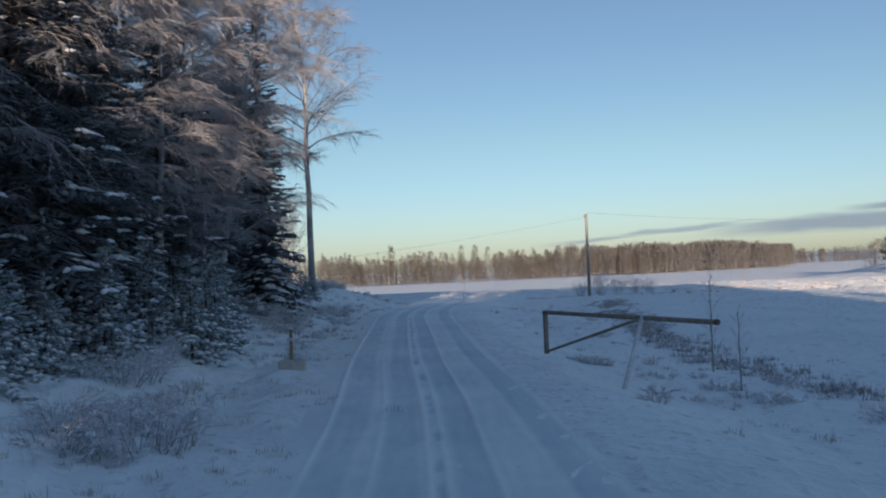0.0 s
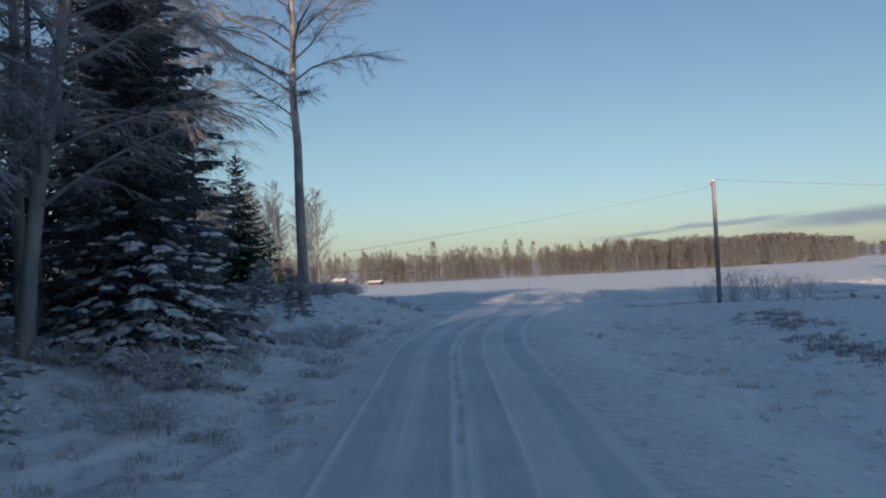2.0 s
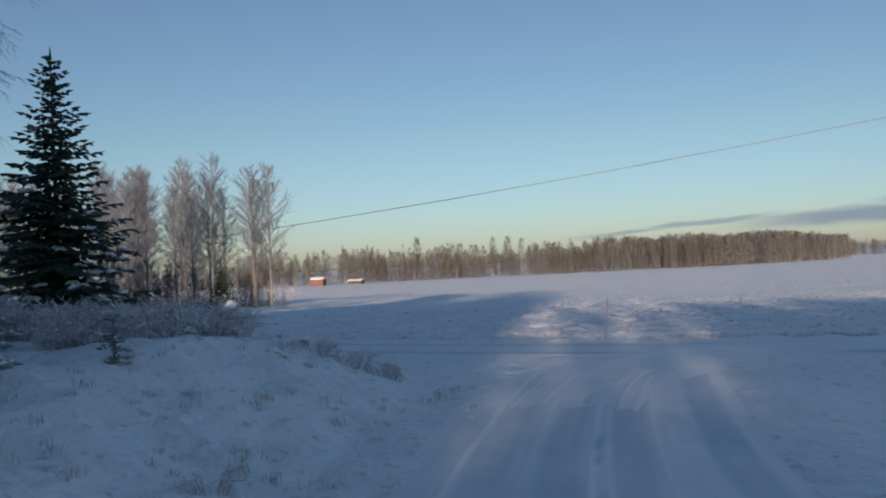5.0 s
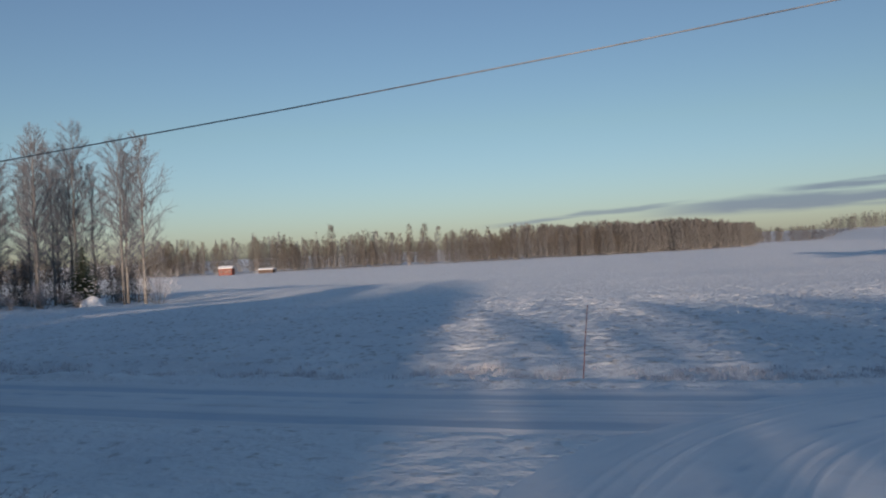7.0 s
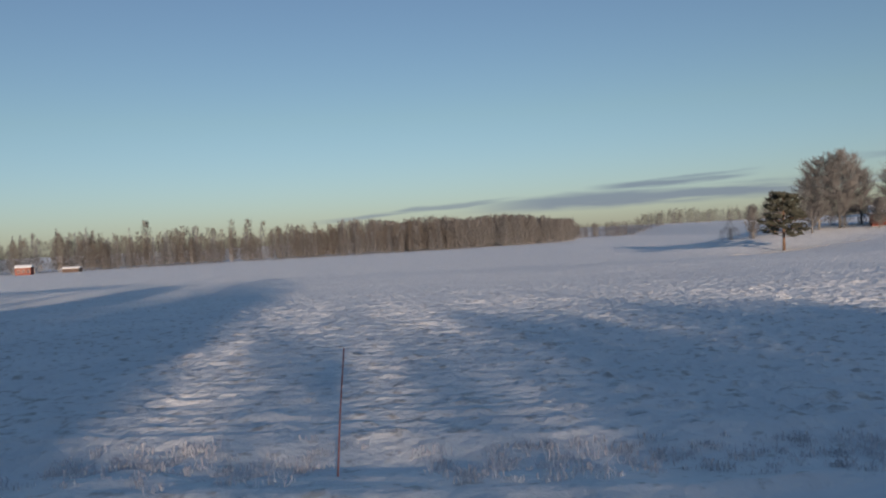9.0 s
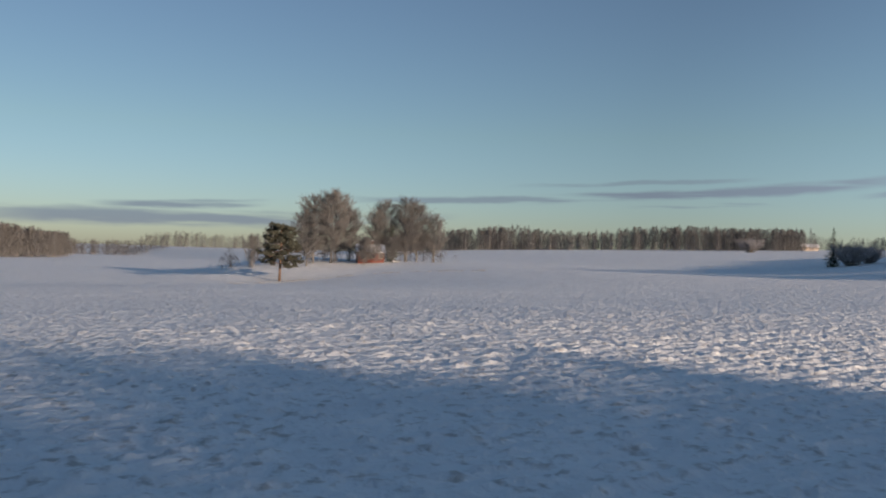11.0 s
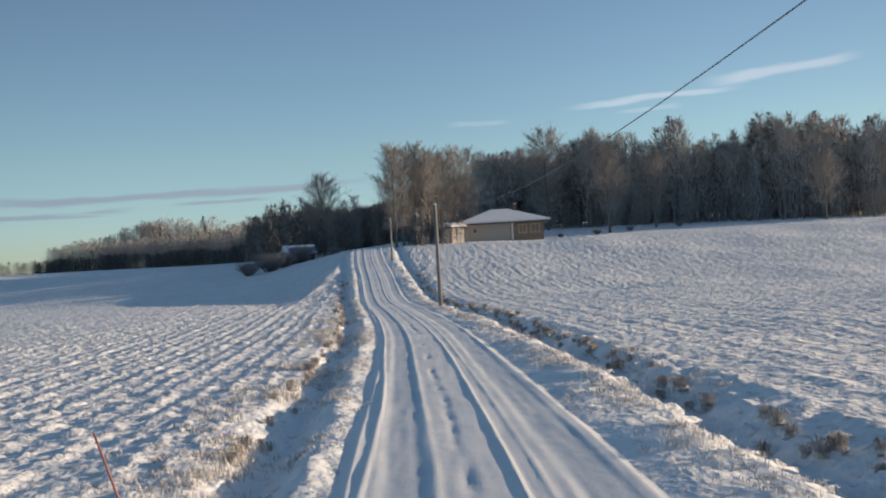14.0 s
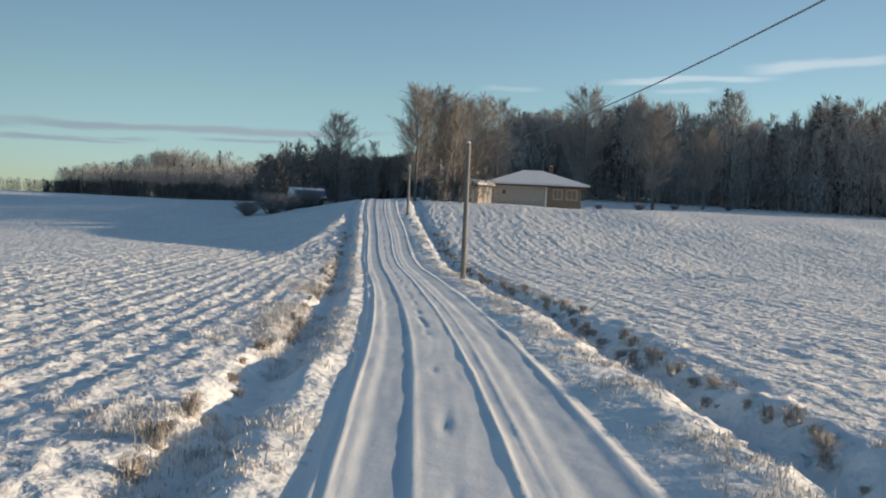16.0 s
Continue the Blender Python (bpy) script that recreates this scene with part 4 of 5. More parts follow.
for k in range(24):
    x, y = rngc.uniform(-15.2, -11.4), rngc.uniform(30.2, 35.4)
    stand("brushwood", BRUSH[k % 2], "tangled frosted brushwood at the road corner", "bush", x, y, k * 73 % 360, rngc.uniform(0.8, 1.35), "brushwood at the corner", 0.05, names=("stem", "crown", "snow_load"))
for k in range(13):
    stand("brushwood", BRUSH[k % 2], "tangled frosted brushwood at the road corner", "bush", rngc.uniform(-10.8, -9.3), rngc.uniform(30.0, 33.2), k * 83 % 360, rngc.uniform(0.75, 1.15), "brushwood at the corner", 0.05, names=("stem", "crown", "snow_load"))
for k, (x, y, s) in enumerate(((-6.3, 33.4, 0.9), (-5.7, 33.9, 0.75), (-6.9, 33.0, 0.8), (-5.2, 33.2, 0.6), (-10.2, 33.8, 0.7), (-11.3, 34.8, 0.8), (-9.6, 32.6, 0.7), (-7.2, 32.4, 0.5), (-6.6, 33.9, 0.45), (-10.8, 36.2, 0.5))):
    stand("brushwood", BRUSH[2], "low frosted twigs on a snowy mound", "bush", x, y, k * 91, s, "brushwood at the corner", 0.03, names=("stem", "crown", "snow_load"))
for k in range(150):
    i = rngc.randrange(8, len(LANE_LINE) - 5)
    d = LANE_LINE[i + 1] - LANE_LINE[i]
    d = d / np.hypot(*d)
    q = LANE_LINE[i] + np.array([-d[1], d[0]]) * rngc.uniform(4.4, 10.5) + np.array([0, rngc.uniform(-1.5, 1.5)])
    if q[1] < 34 and (q[1] > 3 or k % 3 == 0):
        stand("undergrowth", BRUSH[1 + k % 2], "low rimed undergrowth on the forest bank", "bush", float(q[0]), float(q[1]), k * 67 % 360, rngc.uniform(0.5, 0.95), "undergrowth on the bank", 0.05, names=("stem", "crown", "snow_load"))
for k, (x, y, s) in enumerate(((17.3, -5.2, 0.7), (18.2, -7.2, 0.7), (20.0, -10.0, 0.8), (15.9, -9.8, 0.5), (18.8, -4.4, 0.6), (13.6, 24.0, 0.5), (12.6, 30.0, 0.6), (19.5, -6.0, 0.7), (16.6, -7.2, 0.45), (21.0, -7.6, 0.7))):
    stand("undergrowth", BRUSH[2], "low frosted scrub beside the lane", "bush", x, y, k * 67 % 360, s, "undergrowth on the bank", 0.03, names=("stem", "crown", "snow_load"))
WEED = brush_meshes(58, 0.5, 0.45, 14, FROST_PALE)
rngw = random.Random(17)
for k in range(110):
    i = rngw.randrange(12, len(LANE_LINE) - 4)
    d = LANE_LINE[i + 1] - LANE_LINE[i]
    d = d / np.hypot(*d)
    o = rngw.choice((rngw.uniform(3.0, 5.5), -rngw.uniform(4.6, 9.5), -rngw.uniform(4.6, 9.5)))
    q = LANE_LINE[i] + np.array([-d[1], d[0]]) * o
    if q[1] < 34 and (o > 0 or q[1] < 2 or k % 5 == 0):
        stand("weed", WEED, "low frosted weeds on the snowy bank", "plant", float(q[0]), float(q[1]), rngw.uniform(0, 360), rngw.uniform(0.5, 0.9), "weeds beside the lane", names=("stem", "crown"))
SAPLING = bare_tree_meshes(61, 2.6, 0.018, 0.5, 0.45, 14, 4, 3, rise=1.3, frost=FROST_PALE, thin=0.6)
stand("sapling", SAPLING, "thin frosted sapling beside the gate", "tree", 17.2, -1.9, 0, 0.95)
stand("sapling", SAPLING, "thin frosted sapling beside the gate", "tree", 17.7, -5.6, 120, 0.7)


# ---- woods at a distance ----
def far_wood(name, label, spots, seed, dense=60, full=0.24, stout=0.016, top=0.8, reach=1.0, sides=3, bole=0.006, low=0.12):
    """Many small trees in one mesh, out of a trunk and thin upright sprays each. spots: x, y, height, kind."""
    rng = np.random.RandomState(seed)
    groups = {"birch": ([], []), "spruce": ([], []), "trunk": ([], [])}
    for x, y, h, kind in spots:
        z = float(land(np.array([x]), np.array([y]))[0]) - 0.3
        vs, fs = groups[kind]
        base = sum(len(v) for v in vs)
        if kind == "birch":
            n = dense
            f = rng.uniform(low, 1.0, n) ** top
            rr = h * full * np.sin(np.pi * np.clip(0.16 + 0.8 * f, 0, 1)) * np.sqrt(rng.uniform(0.05, 1, n))
            a = rng.uniform(0, 2 * np.pi, n)
            foot = np.stack([x + rr * np.cos(a), y + rr * np.sin(a), z + h * (0.05 + 0.89 * f)], -1)
            length = h * rng.uniform(0.05, 0.11, n) * reach
            way = np.stack([np.cos(a) * 0.55 + rng.uniform(-0.3, 0.3, n), np.sin(a) * 0.55 + rng.uniform(-0.3, 0.3, n), rng.uniform(0.5, 1.0, n)], -1)
            wide = h * stout
        else:
            n = int(dense * 1.3)
            f = rng.uniform(0.0, 1.0, n)
            rr = h * 0.17 * (1 - f) ** 0.9 * rng.uniform(0.35, 1.0, n)
            a = rng.uniform(0, 2 * np.pi, n)
            foot = np.stack([x + rr * np.cos(a), y + rr * np.sin(a), z + h * (0.07 + 0.93 * f)], -1)
            length = h * rng.uniform(0.05, 0.09, n) * (1.15 - f * 0.7)
            way = np.stack([np.cos(a), np.sin(a), -0.35 + 0.9 * (f > 0.93)], -1)
            wide = h * (max(stout + 0.012, 0.02) if stout > 0.0115 else 0.0065 + 0.75 * stout)
        tip = foot + way * length[:, None]
        s = np.stack([-np.sin(a + rng.uniform(-1, 1, n)), np.cos(a), rng.uniform(-0.4, 0.4, n)], -1) * wide
        u = np.stack([rng.uniform(-0.3, 0.3, n), rng.uniform(-0.3, 0.3, n), np.ones(n)], -1) * wide * 0.6
        verts = np.stack([foot + s, foot - s, foot + u, tip], 1).reshape(-1, 3)
        i = base + 4 * np.arange(n)
        faces = np.concatenate([np.stack([i, i + 1, i + 3], -1), np.stack([i + 1, i + 2, i + 3], -1), np.stack([i + 2, i, i + 3], -1)][:sides])
        # trunk
        r = bole * h + 0.03
        t0 = np.array([[x + r * math.cos(k * 2.094), y + r * math.sin(k * 2.094), z] for k in range(3)] + [[x, y, z + h * 0.95]])
        vs.append(verts)
        fs.append(faces)
        tv, tf = groups["trunk"]
        b2 = 4 * len(tv)
        tv.append(t0)
        tf.append(np.array([[b2, b2 + 1, b2 + 3], [b2 + 1, b2 + 2, b2 + 3], [b2 + 2, b2, b2 + 3]]))
    top_ob = tagged(new(name), label, "trees", kind="stuff")
    for kind, (vs, fs) in groups.items():
        if not vs:
            continue
        v, f = np.concatenate(vs), np.concatenate(fs)
        me = bpy.data.meshes.new(kind)
        me.vertices.add(len(v))
        me.vertices.foreach_set("co", v.ravel())
        me.loops.add(f.size)
        me.loops.foreach_set("vertex_index", f.ravel().astype(np.int32))
        me.polygons.add(len(f))
        me.polygons.foreach_set("loop_start", np.arange(len(f)) * 3)
        me.materials.append({"birch": WOOD_MATS[name][0], "spruce": WOOD_MATS[name][1], "trunk": BARK_BIRCH}[kind])
        me.update(calc_edges=True)
        part({"birch": "birches", "spruce": "spruces", "trunk": "trunks"}[kind], me, None, top_ob)
    return top_ob


WOOD_MATS = {}


def belt(line, count, depth, h0, h1, spruce, seed, back=1.25, clump=16.0):
    """Spots along a line, some rows deep; trees grow taller towards the back."""
    r = random.Random(seed)
    pts = spline(line, 4.0)
    d = np.gradient(pts, axis=0)
    d /= np.linalg.norm(d, axis=1, keepdims=True)
    out = []
    for _ in range(count):
        i = r.randrange(len(pts))
        w = r.random() ** 1.3
        p = pts[i] + np.array([-d[i, 1], d[i, 0]]) * w * depth + np.array([r.uniform(-2, 2), r.uniform(-2, 2)])
        h = r.uniform(h0, h1) * (1 + (back - 1) * w) * (0.72 + 0.5 * float(value_noise(p[0] + 17, p[1], clump)) if clump else 1.0)
        out.append((float(p[0]), float(p[1]), h, "spruce" if r.random() < spruce else "birch"))
    return out


def wood(name, label, spots, seed, dense=60, mats=None, full=0.24, stout=0.016, top=0.8, reach=1.0, sides=3, bole=0.006, low=0.12):
    WOOD_MATS[name] = mats or (FAR_TWIG, NEEDLES_FROST)
    return far_wood(name, label, spots, seed, dense, full, stout, top, reach, sides, bole, low)


# north, beyond the field: from the red cottages to the wooded hill
wood("north_wood", "distant mixed wood of frosted birch and spruce beyond the field", belt([(-245, 430), (-205, 465), (-140, 520), (-60, 575), (0, 640)], 640, 60, 13, 19.5, 0.38, 1, 1.1, 18.0), 1, 230, full=0.22, stout=0.0065, sides=2, bole=0.006, low=0.02)
wood("north_wood_low", "lower end of the distant wood behind the red cottages", belt([(-340, 330), (-290, 390), (-240, 440)], 300, 50, 9.5, 14, 0.4, 19, 1.1), 19, 110, stout=0.013, sides=2, low=0.05)
wood("tall_birches", "tall thin birches above the distant wood", belt([(-200, 480), (-150, 530), (-70, 585)], 44, 20, 21, 25, 0.15, 2, 1.0), 2, 140, full=0.13, stout=0.008)
wood("hill_wood", "frosted wood on a low hill beyond the field", belt([(0, 640), (50, 700), (90, 770), (118, 850)], 1500, 130, 19.5, 22.5, 0.25, 3, 1.35, 60.0), 3, 150, (COPSE_TWIG, NEEDLES_FROST), full=0.27, stout=0.0085, sides=2, bole=0.004, low=0.02)
wood("far_wood", "low dark wood on the horizon", belt([(110, 1050), (300, 1000), (480, 930), (640, 800)], 950, 50, 14, 17.5, 0.4, 4, 1.1), 4, 90, full=0.3, stout=0.0114, sides=2, low=0.0)
wood("north_west_wood", "distant wood behind the aspens", belt([(-520, 120), (-430, 230), (-330, 330)], 520, 60, 12, 17.5, 0.4, 5, 1.1), 5, 44, stout=0.026, sides=2)
wood("aspen_thicket", "dark thicket behind the row of aspens", belt([(-72, 104), (-60, 103), (-50, 101)], 90, 5, 3.2, 5.2, 0.45, 28, 1.1), 28, 120, (COPSE_TWIG, NEEDLES_DIM), full=0.34, stout=0.011, low=0.0)
# north-east
wood("copse_undergrowth", "undergrowth and bushes of the copse", belt([(68, 247), (84, 234), (100, 229), (122, 226)], 90, 12, 2, 5, 0.3, 6, 1.05), 6, 90, full=0.4)
wood("east_wood", "distant birch wood with pale trunks", belt([(190, 400), (225, 350), (262, 308), (290, 270), (320, 250)], 860, 40, 8, 10.8, 0.16, 7, 1.1, 34.0), 7, 210, (COPSE_TWIG, NEEDLES_FROST), full=0.26, stout=0.0075, sides=2, bole=0.010, low=0.0)
wood("hill_b_wood", "frosted wood on the rise beyond the field", belt([(365, 212), (320, 135), (275, 98), (240, 78)], 820, 60, 9.5, 11.0, 0.06, 8, 2.0, 30.0), 8, 260, (WARM_FROST, NEEDLES_FROST), full=0.36, stout=0.0055, reach=0.8, sides=2, bole=0.004)
wood("gap_wood", "low distant wood beyond the farmhouse", belt([(480, 215), (430, 262), (380, 290), (320, 300)], 420, 30, 4.5, 6, 0.4, 26, 1.1), 26, 90, (COPSE_TWIG, NEEDLES_DIM), stout=0.0113, sides=2, low=0.0)
wood("young_spruce_front", "dense dark young spruces along the field edge", belt([(358, 214), (315, 137), (270, 100), (236, 80)], 1100, 14, 4.8, 6.2, 0.7, 9, 1.15, 9.0), 9, 130, (COPSE_TWIG, NEEDLES_DIM), full=0.32, stout=0.011, sides=2, low=0.0)
# east, round the end of the road, and the wood behind the bungalow
wood("road_end_undergrowth", "bushes under the trees at the end of the road", belt([(158, 47), (146, 47), (134, 47), (124, 46.5)], 60, 6, 2, 5, 0.25, 10, 1.0), 10, 120, full=0.4)
wood("cottage_undergrowth", "bushes round the cottage with the blue roof", belt([(152, 68), (162, 64), (172, 62)], 70, 8, 3, 8, 0.1, 11, 1.0), 11, 130, (COPSE_TWIG, NEEDLES_FROST), full=0.35)
wood("backdrop_wood", "dark spruces closing the end of the road", belt([(226, 94), (212, 75), (222, 50), (236, 20)], 520, 40, 11.5, 14.5, 0.3, 12, 1.1), 12, 240, (HILL_TWIG, NEEDLES_FROST), stout=0.0085, sides=2, low=0.02)
wood("bungalow_wood", "tall mixed wood of frosted birch and dark spruce behind the bungalow", belt([(178, 34), (176, 14), (168, -6), (158, -24), (152, -36)], 620, 45, 14, 17.5, 0.10, 13, 1.15, 11.0), 13, 270, (WARM_FROST, NEEDLES_FROST), full=0.2, stout=0.0045, reach=0.8, top=0.6, sides=2, bole=0.009, low=0.2)
wood("bungalow_underwood", "young trees and bushes along the foot of the wood", belt([(176, 34), (173, 14), (165, -6), (155, -24), (149, -36)], 760, 34, 4, 8.5, 0.15, 18, 1.3), 18, 170, (RIME_WOOD, NEEDLES_RIME), full=0.32, stout=0.0065, sides=2, low=0.0)
wood("deep_wood", "dark inner part of the wood behind the bungalow", belt([(206, 52), (204, 30), (200, 5), (188, -22), (176, -44)], 420, 22, 9, 13, 0.5, 27, 1.1), 27, 150, (RIME_WOOD, NEEDLES_FROST), full=0.3, stout=0.011, sides=2, low=0.0)
# woods behind the camera, whose shade falls over the junction
wood("south_wood", "tall wood along the south side of the fields", belt([(4.0, -50), (-10, -50), (-40, -52), (-80, -56)], 270, 14, 17.4, 19.6, 0.5, 14, 1.0, 0), 14, 100, stout=0.02)
wood("south_wood_gap", "lower trees in a gap of the south wood", belt([(24, -50), (3.0, -50)], 120, 8, 13.5, 14.0, 0.5, 20, 1.0, 0), 20, 150)
wood("south_wood_end", "tall thin trees east of the gap in the south wood", belt([(25, -51), (15.5, -50)], 38, 7, 18.0, 20.0, 0.0, 15, 1.0, 0), 15, 40, stout=0.012, top=0.5)
wood("south_wood_east", "thinning wood along the south side of the fields", belt([(34, -52), (23, -51)], 84, 8, 17.0, 18.6, 0.1, 25, 1.0, 0), 25, 72, stout=0.014, top=0.5)
wood("south_wood_corner", "lower corner of the south wood", belt([(50, -55), (33, -53)], 60, 8, 13.2, 14.4, 0.3, 21, 1.0, 0), 21, 80)
wood("west_wood", "deep wood west of the lane", belt([(-34, -40), (-32, -10), (-34, 15)], 200, 40, 9, 12, 0.6, 16, 1.0), 16, 70)
# out of view; added so that its shade falls on the aspens
wood("west_shade_wood", "unseen wood west of the junction, added to shade the aspens", belt([(-33, 12), (-46, 30), (-68, 40), (-110, 48)], 150, 16, 14.5, 16.5, 0.5, 22, 1.0), 22, 80)
wood("forest_edge", "deep wood behind the edge trees", belt([(-12, -30), (-16, -10), (-20, 5), (-24, 22)], 110, 16, 9, 12.5, 0.6, 17, 1.0), 17, 120, (FROST_TWIG, NEEDLES))

# round-crowned trees of the copse and at the end of the road
ROUND = [bare_tree_meshes(81 + k, 15.0, 0.24, 1.4, (4.9 if k < 2 else 4.4), 76, 16 - (k > 1), 10 - (k > 1), rise=0.85, bark=BARK_ASPEN, frost=COPSE_TWIG, thin=2.0, domed=True) for k in range(2)]
ROUND += [bare_tree_meshes(83 + k, 15.6, 0.22, 2.2, 3.3, 62, 18, 12, rise=1.15, droop=0.05, bark=BARK_ASPEN, frost=ROAD_END_TWIG, thin=1.1) for k in range(2)]
ROUND += [bare_tree_meshes(86, 15.0, 0.22, 3.0, 4.3, 80, 17, 11, rise=0.9, bark=BARK_ASPEN, frost=ROAD_END_TWIG, thin=1.0, domed=True), bare_tree_meshes(87, 15.0, 0.16, 1.2, 2.3, 84, 14, 11, rise=0.8, droop=0.1, bark=BARK_ASPEN, frost=ROAD_END_TWIG, thin=1.0)]
for k, (x, y, s) in enumerate(((83.5, 231.0, 0.84), (86.5, 234.0, 1.04), (90.0, 231.0, 1.12), (93.0, 235.0, 1.06), (96.0, 233.0, 0.84), (103.0, 231.0, 0.80), (106.0, 233.0, 0.98), (110.0, 229.0, 1.02), (114.0, 230.0, 0.96), (117.5, 227.0, 0.78), (108.0, 225.0, 0.70), (78.0, 240.0, 0.62), (74.0, 243.0, 0.5), (94.3, 221.5, 0.42), (101.8, 221.0, 0.40), (97.4, 221.0, 0.34), (95.6, 223.0, 0.4))):
    stand("broadleaf_tree", ROUND[k % 2], "bare round-crowned tree of the copse by the cottage", "tree", x, y, k * 83, s, "trees of the copse")
stand("spruce", SPRUCE_MID, "dark spruce in the copse", "tree", 104.5, 226.0, 0, 0.9)
for k, (x, y, s) in enumerate(((134.4, 49.2, 0.95), (137.5, 48.2, 1.0), (140.0, 46.4, 1.0), (138.0, 44.4, 0.92), (142.0, 43.0, 0.95), (146.0, 40.2, 0.98), (150.0, 38.4, 0.96), (156.0, 46.0, 0.95), (160.0, 42.0, 1.0))):
    stand("broadleaf_tree", ROUND[(2, 4, 3)[k % 3]], "tall frosted broadleaf tree at the end of the road", "tree", x, y, k * 71 + 20, s * 0.92, "trees at the end of the road")
for k, (x, y, s) in enumerate(((160.0, 62.0, 0.5), (165.4, 64.2, 0.92), (168.0, 68.0, 0.55), (157.0, 72.0, 0.45), (171.0, 61.0, 0.62), (176.0, 66.0, 0.66), (183.0, 70.0, 0.66), (172.0, 72.0, 0.5), (180.0, 60.0, 0.7))):
    stand("broadleaf_tree", ROUND[5 - k % 2], "frosted tree beside the small brown cottage", "tree", x, y, k * 57 + 40, s, "trees at the end of the road")


for x, y, s, k, lab in ((149.5, 15.6, 0.92, 2, "broad frosted tree standing before the wood"), (170.0, 23.0, 1.2, 2, "tall round-crowned frosted tree above the wood"), (158.0, 6.0, 0.8, 2, "broad frosted tree standing before the wood"), (146.5, -18.0, 0.7, 2, "broad frosted tree standing before the wood")):
    stand("broadleaf_tree", ROUND[2 + k], lab, "tree", x, y, x * 31 % 360, s, "trees at the end of the road")


# ---- poles, cables, markers, gate ----
def cable(name, label, a, b, sag, r=0.008):
    s = Shape()
    a, b = Vector(a), Vector(b)
    n = 28
    s.tube([a.lerp(b, i / n) - Vector((0, 0, 4 * sag * (i / n) * (1 - i / n))) for i in range(n + 1)], [r] * (n + 1), 5)
    return tagged(new(name, s.mesh(name, CABLE, True)), label, "cable", "cables of the line")


def utility_pole(x, y, height, lean, label):
    ob = thing("utility_pole", label, "pole", "poles of the line", at=(x, y, spot(x, y) - 0.25))
    s = Shape()
    h = height + 0.25
    s.tube([(0, 0, 0), (lean[0] * 0.5, lean[1] * 0.5, h * 0.5), (lean[0], lean[1], h - 0.03), (lean[0], lean[1], h)], [0.125, 0.11, 0.095, 0.07], 12)
    part("pole", s, POLE_WOOD, ob, smooth=True)
    c = Shape()
    c.tube([(lean[0], lean[1], h - 0.02), (lean[0], lean[1], h + 0.02), (lean[0], lean[1], h + 0.06)], [0.105, 0.10, 0.03], 10)
    part("snow_cap", c, SNOW_SOFT, ob, "small cap of snow")
    k = Shape()
    k.tube([(lean[0] - 0.13, lean[1], h - 0.2), (lean[0] - 0.2, lean[1], h - 0.2), (lean[0] - 0.2, lean[1], h - 0.1)], [0.014, 0.014, 0.014], 5)
    k.tube([(lean[0] - 0.10, lean[1] + 0.02, h - 0.32), (lean[0] - 0.10, lean[1] + 0.02, h - 0.08)], [0.035, 0.035], 6)
    part("cable_hook", k, GATE_STEEL, ob)
    return (x + lean[0] - 0.2, y + lean[1], spot(x, y) - 0.25 + h - 0.1)


TOP_A = utility_pole(9.64, 36.9, 6.2, (0.0, 0.0), "weathered wooden utility pole at the junction")
TOP_B = utility_pole(65.16, 42.4, 6.15, (0.12, 0.0), "weathered wooden utility pole beside the field road")
TOP_C = utility_pole(106.3, 48.0, 4.6, (0.0, 0.0), "low wooden utility pole farther along the field road")
TOP_W = utility_pole(-90.0, 34.95, 6.0, (0.0, 0.0), "weathered wooden utility pole west of the junction")
cable("overhead_cable", "single grey cable slung from pole to pole", (9.64, 36.45, 6.15), (65.1, 42.5, 6.3), 1.74, 0.010)
cable("overhead_cable", "single grey cable slung from pole to pole", TOP_W, Vector(TOP_A) - Vector((0, 0, 0.2)), 3.6)
cable("overhead_cable", "single grey cable slung from pole to pole", TOP_B, TOP_C, 1.3)
cable("overhead_cable", "thin cable running to the house", TOP_C, (131.0, 41.5, 8.4), 0.7)


def marker_cane(x, y, height, lean, mat, label):
    s = Shape()
    z = spot(x, y)
    s.tube([(0, 0, -0.2), (lean[0] * 0.5, lean[1] * 0.5, height * 0.5), (lean[0], lean[1], height)], [0.013, 0.011, 0.009], 6)
    ob = new("snow_marker", s.mesh("snow_marker", mat, True))
    ob.location = (x, y, z)
    return tagged(ob, label, "marker", "snow markers")


marker_cane(-2.04, 44.3, 1.45, (0.16, 0.0), STICK_RED, "thin reddish snow marker cane on the road verge")
marker_cane(21.2, 44.0, 1.55, (-0.25, 0.38), STICK_RED, "thin red snow marker cane leaning over the ditch")
marker_cane(77.9, 49.4, 1.5, (-0.1, 0.1), STICK_RED, "thin red snow marker cane leaning over the ditch")

gate = thing("swing_gate", "rusty steel swing gate standing open beside the lane", "gate", at=(0, 0, 0))
g = Shape()
TL, BL, TR, MID = Vector((12.82, -2.94, 1.18)), Vector((12.83, -2.94, 0.04)), Vector((17.15, -7.95, 1.18)), Vector((15.6, -6.2, 1.18))
g.tube([TL - (TR - TL).normalized() * 0.05, TR], [0.055, 0.055], 10)
part("top_bar", g, GATE_STEEL, gate, smooth=True)
g = Shape()
g.box(-0.05, -0.05, 0, 0.05, 0.05, TL.z - BL.z)
bar = part("end_post", g, GATE_STEEL, gate)
bar.location = BL
bar.rotation_euler = (0, 0, radians(-49))
g = Shape()
g.tube([BL + Vector((0, 0, 0.06)), MID], [0.038, 0.038], 8)
part("brace", g, GATE_STEEL, gate, smooth=True)
g = Shape()
FOOT = Vector((15.1, -8.0, -0.7))
g.tube([FOOT, MID + Vector((0, 0, 0.03))], [0.045, 0.045], 8)
